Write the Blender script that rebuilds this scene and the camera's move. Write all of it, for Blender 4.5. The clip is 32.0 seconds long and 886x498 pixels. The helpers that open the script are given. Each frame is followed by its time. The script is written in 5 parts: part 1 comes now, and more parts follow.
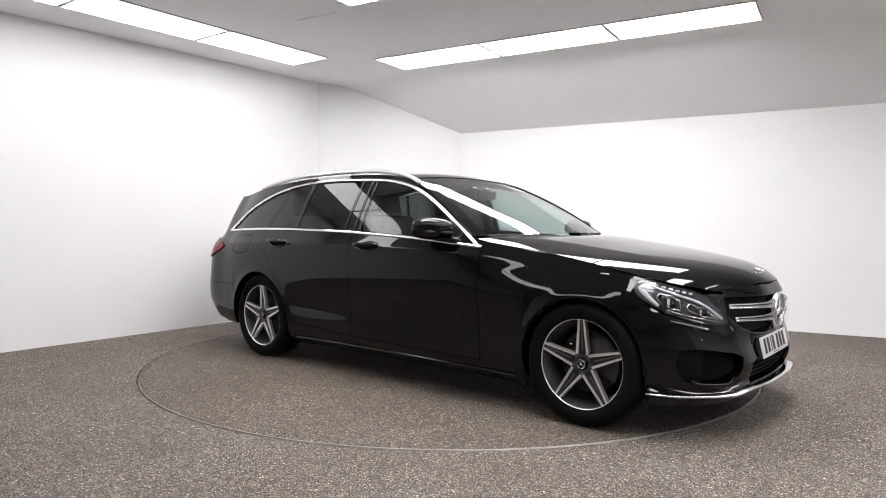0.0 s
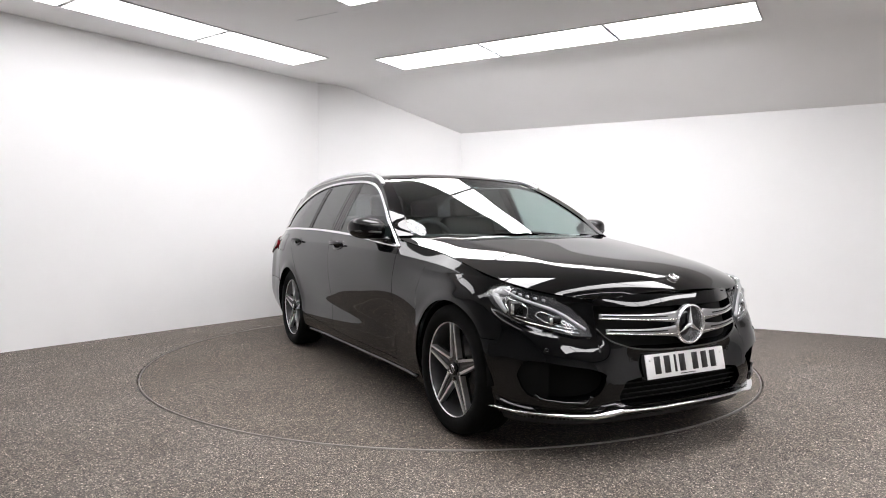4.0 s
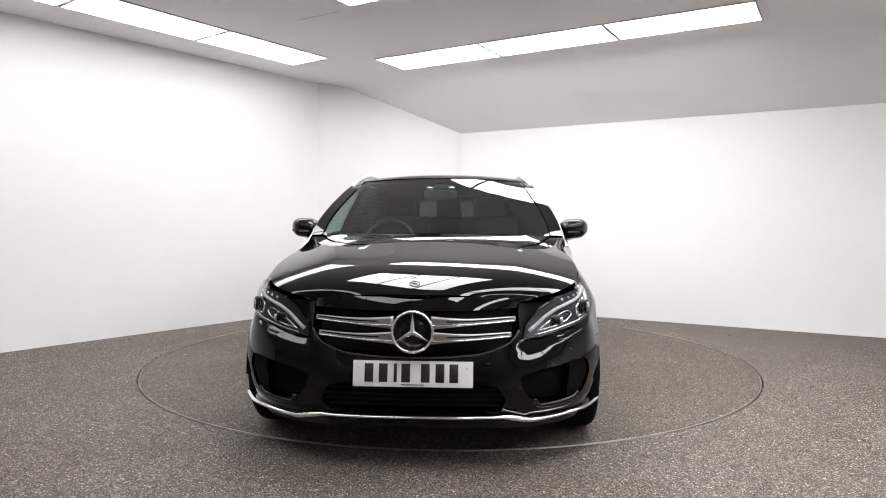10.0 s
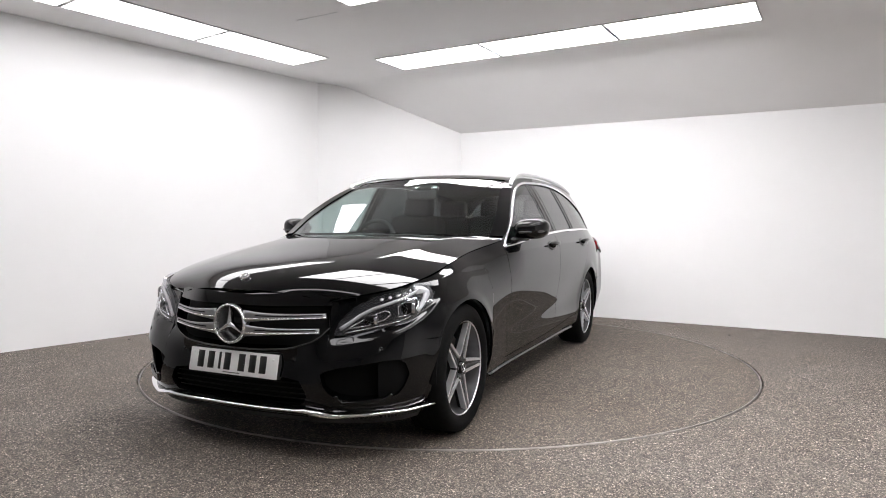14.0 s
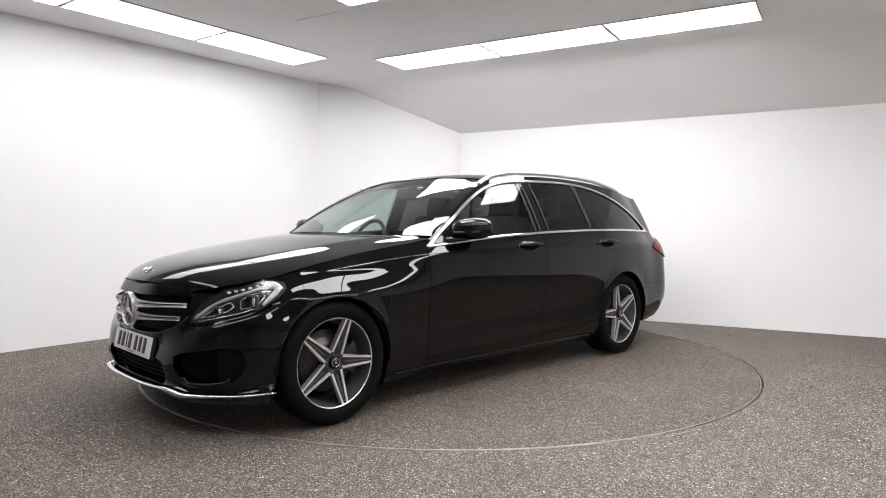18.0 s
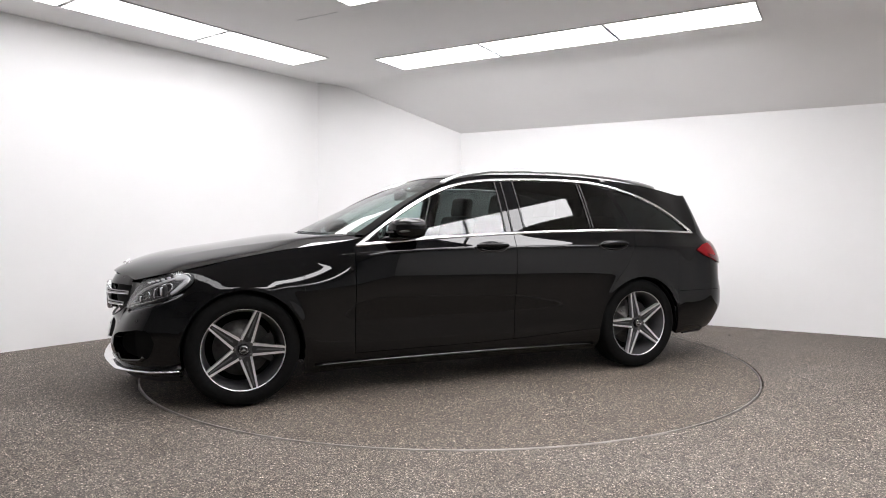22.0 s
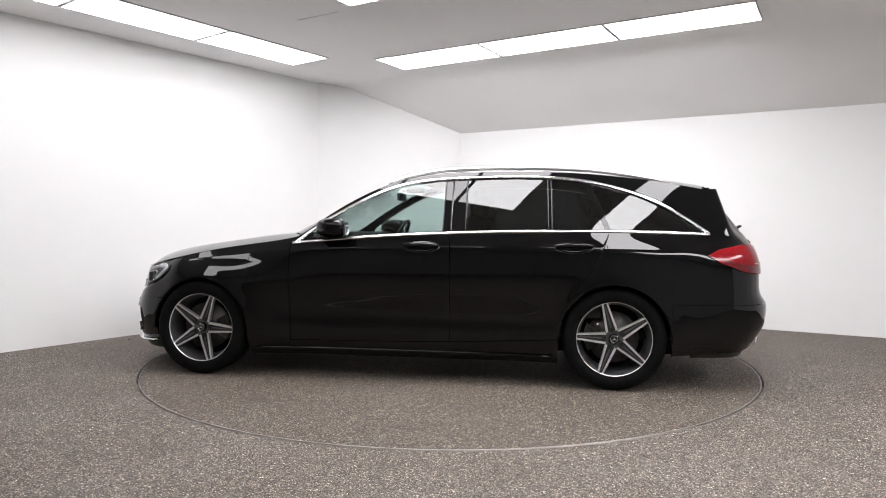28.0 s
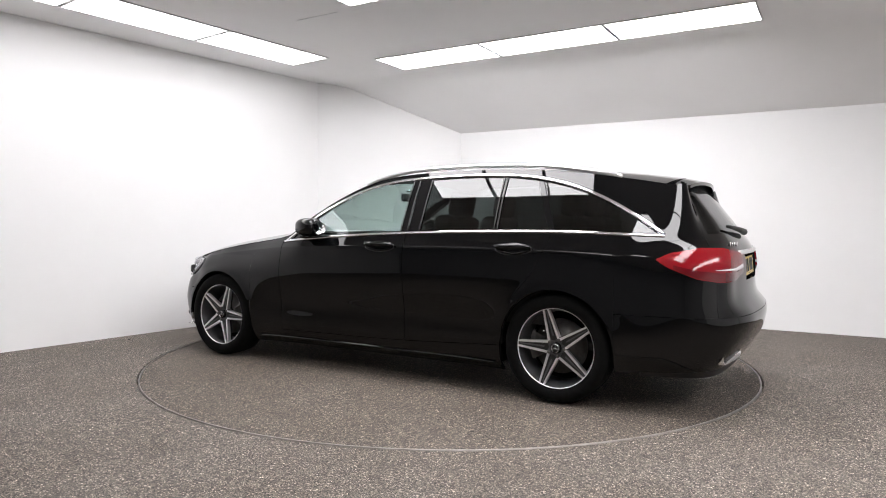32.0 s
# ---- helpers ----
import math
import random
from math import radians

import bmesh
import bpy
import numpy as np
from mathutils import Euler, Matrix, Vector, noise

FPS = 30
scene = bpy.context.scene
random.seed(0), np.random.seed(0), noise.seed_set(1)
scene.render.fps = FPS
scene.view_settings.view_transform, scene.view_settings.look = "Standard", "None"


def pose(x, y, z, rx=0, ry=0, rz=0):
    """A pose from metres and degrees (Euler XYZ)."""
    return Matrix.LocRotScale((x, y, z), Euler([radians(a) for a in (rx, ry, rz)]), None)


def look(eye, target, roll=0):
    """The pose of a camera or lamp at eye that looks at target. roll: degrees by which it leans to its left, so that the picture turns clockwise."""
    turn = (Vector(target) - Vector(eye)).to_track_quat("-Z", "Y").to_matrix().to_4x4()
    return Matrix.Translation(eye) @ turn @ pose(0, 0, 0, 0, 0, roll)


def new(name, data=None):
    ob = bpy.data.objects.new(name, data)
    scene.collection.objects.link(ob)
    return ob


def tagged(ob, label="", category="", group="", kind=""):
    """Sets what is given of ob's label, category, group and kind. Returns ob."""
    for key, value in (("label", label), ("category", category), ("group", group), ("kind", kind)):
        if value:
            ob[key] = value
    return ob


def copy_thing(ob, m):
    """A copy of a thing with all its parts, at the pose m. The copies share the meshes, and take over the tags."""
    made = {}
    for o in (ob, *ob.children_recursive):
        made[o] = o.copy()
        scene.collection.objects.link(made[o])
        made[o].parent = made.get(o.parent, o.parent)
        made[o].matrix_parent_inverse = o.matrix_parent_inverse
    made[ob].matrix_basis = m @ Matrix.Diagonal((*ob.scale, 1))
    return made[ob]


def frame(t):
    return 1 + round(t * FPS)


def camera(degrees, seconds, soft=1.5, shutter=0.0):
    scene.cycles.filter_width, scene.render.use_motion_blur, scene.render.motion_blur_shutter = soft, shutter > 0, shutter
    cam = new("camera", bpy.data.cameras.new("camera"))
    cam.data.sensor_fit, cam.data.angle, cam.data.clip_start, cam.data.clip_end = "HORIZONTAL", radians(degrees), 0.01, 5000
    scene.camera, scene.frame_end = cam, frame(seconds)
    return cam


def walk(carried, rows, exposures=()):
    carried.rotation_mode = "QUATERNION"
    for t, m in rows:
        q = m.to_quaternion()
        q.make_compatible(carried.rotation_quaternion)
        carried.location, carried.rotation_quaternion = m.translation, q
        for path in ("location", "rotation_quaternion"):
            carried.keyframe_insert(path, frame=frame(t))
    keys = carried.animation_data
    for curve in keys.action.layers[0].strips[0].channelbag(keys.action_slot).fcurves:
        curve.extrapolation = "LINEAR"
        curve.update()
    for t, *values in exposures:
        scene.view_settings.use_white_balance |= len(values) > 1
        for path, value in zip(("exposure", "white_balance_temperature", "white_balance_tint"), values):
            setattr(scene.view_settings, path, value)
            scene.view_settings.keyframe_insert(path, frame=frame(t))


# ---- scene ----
# A turntable photo studio: white walls, panel lights, one black estate car turning.
EYE = Vector((0.0, -5.212, 1.069))
PAN, TILT = radians(-0.49), radians(-2.19)
AIM = EYE + Vector((math.sin(PAN) * math.cos(TILT), math.cos(PAN) * math.cos(TILT), math.sin(TILT)))
cam = camera(67.48, 32.0, soft=1.0)
walk(cam, [(0.0, look(EYE, AIM, 0.20)), (32.0, look(EYE, AIM, 0.20))])

# ---- world: an enclosed studio, no daylight ----
world = bpy.data.worlds.new("studio_world")
world.use_nodes = True
world.node_tree.nodes["Background"].inputs[0].default_value = (0.8, 0.85, 0.9, 1)
world.node_tree.nodes["Background"].inputs[1].default_value = 0.02
scene.world = world
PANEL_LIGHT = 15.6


# ---- materials ----
def mat(name, colour, rough=0.5, metal=0.0, coat=0.0, spec=0.5):
    m = bpy.data.materials.new(name)
    m.use_nodes = True
    b = m.node_tree.nodes["Principled BSDF"]
    b.inputs["Base Color"].default_value = (*colour, 1)
    b.inputs["Roughness"].default_value = rough
    b.inputs["Metallic"].default_value = metal
    b.inputs["Coat Weight"].default_value = coat
    b.inputs["Coat Roughness"].default_value = 0.008
    b.inputs["Coat IOR"].default_value = 1.44
    b.inputs["Specular IOR Level"].default_value = spec
    return m


def link(m, a, b):
    m.node_tree.links.new(a, b)


def node(m, kind, **values):
    n = m.node_tree.nodes.new(kind)
    for key, value in values.items():
        n.inputs[key.replace("_", " ")].default_value = value
    return n


def ramp(m, stops):
    r = m.node_tree.nodes.new("ShaderNodeValToRGB")
    while len(r.color_ramp.elements) < len(stops):
        r.color_ramp.elements.new(0.5)
    for e, (p, c) in zip(r.color_ramp.elements, stops):
        e.position, e.color = p, (*c, 1)
    return r


def mottled(name, a, b, scale, rough, bump=0.0, bump_scale=200.0, metal=0.0, detail=4.0, spec=0.5):
    """A surface of two close colours in soft patches, with a fine relief."""
    m = mat(name, a, rough, metal, spec=spec)
    bsdf = m.node_tree.nodes["Principled BSDF"]
    co = m.node_tree.nodes.new("ShaderNodeTexCoord")
    n1 = node(m, "ShaderNodeTexNoise", Scale=scale, Detail=detail, Roughness=0.6)
    r = ramp(m, [(0.3, a), (0.7, b)])
    link(m, co.outputs["Object"], n1.inputs["Vector"])
    link(m, n1.outputs["Fac"], r.inputs["Fac"])
    link(m, r.outputs["Color"], bsdf.inputs["Base Color"])
    if bump:
        n2 = node(m, "ShaderNodeTexNoise", Scale=bump_scale, Detail=3.0)
        bp = node(m, "ShaderNodeBump", Strength=bump, Distance=0.002)
        link(m, co.outputs["Object"], n2.inputs["Vector"])
        link(m, n2.outputs["Fac"], bp.inputs["Height"])
        link(m, bp.outputs["Normal"], bsdf.inputs["Normal"])
    return m


def stone_carpet(name, lift, tint, chips_lift, fine):
    """Bonded stone-chip flooring: brown-grey grains of 3 to 5 mm with pale and dark chips, and wide dull patches."""
    m = mat(name, (0.15, 0.13, 0.115), 0.75)
    bsdf = m.node_tree.nodes["Principled BSDF"]
    co = m.node_tree.nodes.new("ShaderNodeTexCoord")
    grain = node(m, "ShaderNodeTexVoronoi", Scale=fine)
    grain2 = node(m, "ShaderNodeTexVoronoi", Scale=fine * 0.62)
    wide = node(m, "ShaderNodeTexNoise", Scale=1.1, Detail=5.0, Roughness=0.65)
    mid = node(m, "ShaderNodeTexNoise", Scale=20.0, Detail=4.0, Roughness=0.7)
    for n in (grain, grain2, wide, mid):
        link(m, co.outputs["Object"], n.inputs["Vector"])
    sep = m.node_tree.nodes.new("ShaderNodeSeparateColor")
    link(m, grain.outputs["Color"], sep.inputs[0])
    sep2 = m.node_tree.nodes.new("ShaderNodeSeparateColor")
    link(m, grain2.outputs["Color"], sep2.inputs[0])
    mean = 0.155
    grains = [(0.0, 0.028), (0.35, 0.105), (0.75, 0.190), (0.88, 0.27), (0.94, 0.42), (1.0, 0.68)]
    shade = lambda v: tuple(lift * max(0.012, mean + (v - mean) * chips_lift) * c * t for c, t in zip((1.10, 0.96, 0.84), tint))
    chips = ramp(m, [(at, shade(v)) for at, v in grains])
    link(m, sep.outputs[0], chips.inputs["Fac"])
    chips2 = ramp(m, [(0.0, (0.42, 0.41, 0.40)), (0.3, (0.82, 0.80, 0.77)), (0.8, (1.22, 1.19, 1.15)), (0.95, (1.5, 1.47, 1.43)), (1.0, (2.3, 2.25, 2.2))])
    link(m, sep2.outputs[1], chips2.inputs["Fac"])
    mul = m.node_tree.nodes.new("ShaderNodeMix")
    mul.data_type, mul.blend_type = "RGBA", "MULTIPLY"
    mul.inputs["Factor"].default_value = 1.0
    link(m, chips.outputs["Color"], mul.inputs["A"])
    link(m, chips2.outputs["Color"], mul.inputs["B"])
    stain = ramp(m, [(0.30, (0.74, 0.68, 0.61)), (0.70, (1.16, 1.17, 1.18))])
    add = node(m, "ShaderNodeMath")
    add.operation = "MULTIPLY_ADD"
    add.inputs[1].default_value = 0.35
    link(m, mid.outputs["Fac"], add.inputs[0])
    sub = node(m, "ShaderNodeMath")
    sub.operation = "MULTIPLY"
    sub.inputs[1].default_value = 0.65
    link(m, wide.outputs["Fac"], sub.inputs[0])
    link(m, sub.outputs[0], add.inputs[2])
    link(m, add.outputs[0], stain.inputs["Fac"])
    mul2 = m.node_tree.nodes.new("ShaderNodeMix")
    mul2.data_type, mul2.blend_type = "RGBA", "MULTIPLY"
    mul2.inputs["Factor"].default_value = 1.0
    link(m, mul.outputs["Result"], mul2.inputs["A"])
    link(m, stain.outputs["Color"], mul2.inputs["B"])
    link(m, mul2.outputs["Result"], bsdf.inputs["Base Color"])
    bp = node(m, "ShaderNodeBump", Strength=0.6, Distance=0.003)
    link(m, grain.outputs["Distance"], bp.inputs["Height"])
    link(m, bp.outputs["Normal"], bsdf.inputs["Normal"])
    return m


def glass(name, tint, face_on=0.06, rough=0.0):
    """Thin coloured glass: clear through its tint, with a sharp reflection that grows towards grazing."""
    m = bpy.data.materials.new(name)
    m.use_nodes = True
    t = m.node_tree
    t.nodes.remove(t.nodes["Principled BSDF"])
    clear, gloss = t.nodes.new("ShaderNodeBsdfTransparent"), t.nodes.new("ShaderNodeBsdfGlossy")
    clear.inputs["Color"].default_value = (*tint, 1)
    gloss.inputs["Roughness"].default_value = rough
    f, mix = t.nodes.new("ShaderNodeLayerWeight"), t.nodes.new("ShaderNodeMixShader")
    f.inputs["Blend"].default_value = 0.5
    fifth, grow = t.nodes.new("ShaderNodeMath"), t.nodes.new("ShaderNodeMath")
    fifth.operation, grow.operation = "POWER", "MULTIPLY_ADD"
    fifth.inputs[1].default_value = 4.6
    grow.inputs[1].default_value, grow.inputs[2].default_value = 1 - face_on, face_on
    t.links.new(f.outputs["Facing"], fifth.inputs[0])
    t.links.new(fifth.outputs[0], grow.inputs[0])
    t.links.new(grow.outputs[0], mix.inputs[0])
    t.links.new(clear.outputs[0], mix.inputs[1])
    t.links.new(gloss.outputs[0], mix.inputs[2])
    t.links.new(mix.outputs[0], t.nodes["Material Output"].inputs["Surface"])
    return m


def glow(name, colour, strength):
    m = bpy.data.materials.new(name)
    m.use_nodes = True
    b = m.node_tree.nodes["Principled BSDF"]
    b.inputs["Base Color"].default_value = (0.8, 0.8, 0.8, 1)
    b.inputs["Emission Color"].default_value = (*colour, 1)
    b.inputs["Emission Strength"].default_value = strength
    return m


WALL_WHITE = mottled("white_wall_paint", (0.815, 0.815, 0.815), (0.84, 0.84, 0.84), 1.3, 0.7, 0.15, 90.0)
CEIL_WHITE = mottled("ceiling_paint", (0.875, 0.87, 0.868), (0.905, 0.902, 0.90), 1.0, 0.8, 0.15, 60.0)
DARK_WALL = mottled("grey_wall_paint", (0.33, 0.33, 0.33), (0.39, 0.39, 0.39), 1.5, 0.8)
FLOOR_CHIPS = stone_carpet("stone_chip_floor", 0.73, (0.99, 1.01, 1.03), 1.05, 220.0)
TABLE_CHIPS = stone_carpet("stone_chip_turntable", 0.60, (1.005, 0.995, 0.97), 0.95, 190.0)
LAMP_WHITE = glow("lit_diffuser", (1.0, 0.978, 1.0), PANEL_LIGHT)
# weaker copy of the diffuser, holds down light at the left and near floor
LAMP_DIM = glow("dim_lit_diffuser", (1.0, 0.978, 1.0), PANEL_LIGHT * 0.42)
TRIM_WHITE = mat("white_aluminium_trim", (0.6, 0.6, 0.6), 0.4)
STEEL_RING = mottled("worn_steel_edging", (0.45, 0.43, 0.4), (0.25, 0.23, 0.21), 9.0, 0.45, metal=0.8)
DARK_GAP = mat("dark_gap", (0.006, 0.006, 0.006), 0.9, spec=0.1)
GRILLE_BLACK = mat("matt_black_grille", (0.005, 0.005, 0.005), 0.6, spec=0.15)

PAINT = mat("black_car_paint", (0.0012, 0.0013, 0.0016), 0.5, coat=1.0, spec=0.0)
GLOSS_BLACK = mat("gloss_black_trim", (0.004, 0.004, 0.0045), 0.5, coat=0.9, spec=0.0)
SATIN_BLACK = mottled("satin_black_plastic", (0.012, 0.012, 0.012), (0.02, 0.02, 0.02), 30.0, 0.5, 0.1)
RUBBER = mottled("tyre_rubber", (0.003, 0.003, 0.003), (0.0055, 0.0055, 0.0055), 40.0, 0.75, 0.2, spec=0.1)
BADGE_SILVER = mat("bright_badge_silver", (0.82, 0.82, 0.83), 0.25, 0.85)
CHROME = mat("polished_chrome", (0.85, 0.85, 0.86), 0.09, 1.0)
SATIN_METAL = mat("satin_aluminium", (0.74, 0.74, 0.75), 0.28, 1.0)
SEAL_GREY = mat("satin_grey_rubber_seal", (0.035, 0.035, 0.035), 0.35)
BAR_SILVER = mat("satin_silver_bar", (0.36, 0.36, 0.37), 0.34, 0.9)
RIM_GREY = mottled("grey_wheel_paint", (0.06, 0.06, 0.063), (0.085, 0.085, 0.088), 20.0, 0.35, metal=0.3)
RIM_DARK = mat("dark_grey_wheel_paint", (0.018, 0.018, 0.019), 0.4, 0.2)
RIM_MID = mat("silver_grey_wheel_paint", (0.10, 0.10, 0.105), 0.4, 0.4)
RIM_CUT = mat("machined_aluminium", (0.84, 0.84, 0.86), 0.32, 0.85)
BRAKE_STEEL = mottled("brushed_brake_steel", (0.16, 0.155, 0.15), (0.09, 0.085, 0.08), 25.0, 0.45, metal=0.8)
CABIN_BLACK = mottled("black_cabin_trim", (0.014, 0.014, 0.0145), (0.022, 0.022, 0.0225), 18.0, 0.7, 0.1, spec=0.3)
CABIN_LEATHER = mottled("black_leather", (0.009, 0.009, 0.0095), (0.016, 0.016, 0.0165), 22.0, 0.55, 0.2, spec=0.35)
CLEAR_GLASS = glass("green_tinted_glass", (0.62, 0.72, 0.70))
DARK_GLASS = glass("privacy_glass", (0.085, 0.095, 0.095))
LAMP_GLASS = glass("clear_lamp_cover", (0.93, 0.94, 0.95), 0.04)
RED_GLASS = mat("red_lamp_plastic", (0.19, 0.004, 0.008), 0.12, coat=0.4, spec=0.3)
DEEP_RED = mat("dark_red_lamp_plastic", (0.10, 0.002, 0.005), 0.15, coat=0.6)
LAMP_SILVER = mat("lamp_reflector", (0.8, 0.81, 0.83), 0.14, 1.0)
LAMP_PALE = mat("white_lamp_plastic", (0.56, 0.56, 0.58), 0.2, coat=0.6)
LAMP_DARK = mat("dark_lamp_housing", (0.016, 0.016, 0.018), 0.28, 0.0)
PLATE_WHITE = mat("white_plate", (0.78, 0.78, 0.78), 0.35)
PLATE_YELLOW = mat("yellow_plate", (0.75, 0.55, 0.12), 0.35)
PLATE_BLACK = mat("black_plate_characters", (0.01, 0.01, 0.01), 0.4)


# ---- mesh helpers ----
def mesh_of(name, verts, faces, material, smooth=True):
    me = bpy.data.meshes.new(name)
    me.from_pydata([tuple(v) for v in verts], [], [tuple(f) for f in faces])
    me.materials.append(material)
    if smooth:
        me.shade_smooth()
    me.update()
    return me


def join(*geoms):
    verts, faces = [], []
    for v, f in geoms:
        n = len(verts)
        verts += [tuple(p) for p in v]
        faces += [tuple(i + n for i in q) for q in f]
    return verts, faces


def part(name, geom, material, parent=None, label="", smooth=True):
    ob = new(name, mesh_of(name, geom[0], geom[1], material, smooth))
    ob.parent = parent
    return tagged(ob, label) if label else ob


def mirrored(geom):
    return [(x, -y, z) for x, y, z in geom[0]], [tuple(reversed(f)) for f in geom[1]]


def moved(geom, m):
    return [tuple(m @ Vector(v)) for v in geom[0]], geom[1]


def prism(outline, z0, z1):
    """An upright prism over a plan outline, given anticlockwise."""
    n = len(outline)
    verts = [(x, y, z0) for x, y in outline] + [(x, y, z1) for x, y in outline]
    faces = [tuple(range(n))[::-1], tuple(range(n, 2 * n))] + [(i, (i + 1) % n, n + (i + 1) % n, n + i) for i in range(n)]
    return verts, faces


def rounded_box(size, bevel=0.01, segments=2, at=(0, 0, 0)):
    bm = bmesh.new()
    bmesh.ops.create_cube(bm, size=1.0)
    bmesh.ops.scale(bm, vec=size, verts=bm.verts)
    bmesh.ops.bevel(bm, geom=bm.edges[:], offset=min(bevel, 0.49 * min(size)), segments=segments, profile=0.6, affect="EDGES")
    bm.verts.index_update()
    out = [tuple(v.co + Vector(at)) for v in bm.verts], [tuple(v.index for v in f.verts) for f in bm.faces]
    bm.free()
    return out


def lathe(profile, n=64, axis="y", closed=False):
    """Turn a profile of (radius, along) about an axis."""
    verts, faces, k = [], [], len(profile)
    for i in range(n):
        a = 2 * math.pi * i / n
        for r, h in profile:
            c, s = r * math.cos(a), r * math.sin(a)
            verts.append((c, h, s) if axis == "y" else (c, s, h) if axis == "z" else (h, c, s))
    last = k if closed else k - 1
    for i in range(n):
        for j in range(last):
            a, b, c, d = i * k + j, ((i + 1) % n) * k + j, ((i + 1) % n) * k + (j + 1) % k, i * k + (j + 1) % k
            faces.append((a, d, c, b) if axis == "y" else (a, b, c, d))
    return verts, faces


def tube(path, radius, n=10, flat=1.0):
    """A round bar along a path; flat squeezes it upright."""
    path = [Vector(p) for p in path]
    verts, faces = [], []
    for i, p in enumerate(path):
        t = (path[min(i + 1, len(path) - 1)] - path[max(i - 1, 0)]).normalized()
        u = t.cross(Vector((0, 0, 1)))
        u = u.normalized() if u.length > 1e-4 else Vector((1, 0, 0))
        w = u.cross(t)
        r = radius[i] if isinstance(radius, (list, tuple)) else radius
        for j in range(n):
            a = 2 * math.pi * j / n
            verts.append(tuple(p + r * (math.cos(a) * u + flat * math.sin(a) * w)))
    for i in range(len(path) - 1):
        for j in range(n):
            k = (j + 1) % n
            faces.append((i * n + j, i * n + k, (i + 1) * n + k, (i + 1) * n + j))
    faces += [tuple(range(n))[::-1], tuple(range((len(path) - 1) * n, len(path) * n))]
    return verts, faces


# ---- the studio ----
CEIL = 2.77
LOW = 2.215
CORNER_A, CORNER_B = (-1.60, 2.90), (0.15, 3.28)
FAR_LEFT, FAR_RIGHT = (-6.69, -3.91), (7.58, -0.84)
BACK_R, BACK_L = (4.43, -6.5), (-0.7, -8.4)
ROOM = [CORNER_A, FAR_LEFT, BACK_L, BACK_R, FAR_RIGHT, CORNER_B]


def outward(a, b, d):
    dx, dy = b[0] - a[0], b[1] - a[1]
    k = d / math.hypot(dx, dy)
    return dy * k, -dx * k


def wall(name, a, b, ha, hb, material, label):
    """A wall 0.14 m thick whose inner face runs from a to b (room on the left hand)."""
    ox, oy = outward(a, b, 0.14)
    p = [(a[0], a[1]), (b[0], b[1]), (b[0] + ox, b[1] + oy), (a[0] + ox, a[1] + oy)]
    h = [ha, hb, hb, ha]
    verts = [(x, y, -0.05) for x, y in p] + [(x, y, z) for (x, y), z in zip(p, h)]
    faces = [(3, 2, 1, 0), (4, 5, 6, 7), (0, 1, 5, 4), (1, 2, 6, 5), (2, 3, 7, 6), (3, 0, 4, 7)]
    ob = part(name, (verts, faces), material, smooth=False)
    return tagged(ob, label, "wall", kind="structure")


wall("wall_west", CORNER_A, FAR_LEFT, CEIL, CEIL, WALL_WHITE, "smooth white painted studio wall")
wall("wall_north", CORNER_B, CORNER_A, LOW + 0.3, CEIL + 0.05, WALL_WHITE, "white painted corner wall under the sloping ceiling")
wall("wall_east", FAR_RIGHT, CORNER_B, LOW + 0.05, LOW + 0.05, WALL_WHITE, "low smooth white painted studio wall")
wall("wall_southwest", FAR_LEFT, BACK_L, CEIL, CEIL, DARK_WALL, "plain grey wall behind the camera")
wall("wall_south", BACK_L, BACK_R, CEIL, CEIL, DARK_WALL, "plain grey wall behind the camera")
# unseen wall, made white so its bounce lifts the ceiling on the right
wall("wall_southeast", BACK_R, FAR_RIGHT, CEIL, CEIL, WALL_WHITE, "unseen wall beside the camera, white to bounce light")

TABLE_AT, TABLE_R = (0.004, 0.192), 2.315


def floor_with_hole():
    """The floor sheet with the round pit of the turntable left out."""
    n = 128
    verts, faces = [], []
    for i in range(n):
        a = 2 * math.pi * i / n
        c, s = math.cos(a), math.sin(a)
        verts += [(TABLE_AT[0] + (TABLE_R + 0.012) * c, TABLE_AT[1] + (TABLE_R + 0.012) * s, 0.0),
                  (TABLE_AT[0] + 14 * c, TABLE_AT[1] + 14 * s, 0.0),
                  (TABLE_AT[0] + (TABLE_R + 0.012) * c, TABLE_AT[1] + (TABLE_R + 0.012) * s, -0.05)]
    for i in range(n):
        j = (i + 1) % n
        faces += [(3 * i, 3 * i + 1, 3 * j + 1, 3 * j), (3 * i + 2, 3 * i, 3 * j, 3 * j + 2)]
    faces.append(tuple(3 * i + 2 for i in range(n)))
    return verts, faces


tagged(part("floor", floor_with_hole(), FLOOR_CHIPS, smooth=False), "brown-grey bonded stone-chip studio floor", "floor", kind="structure")

E1 = Vector((0.8744, -0.4851))
NRM = Vector((0.4851, 0.8744))
crease_end = Vector(CORNER_A) + E1 * 9.6


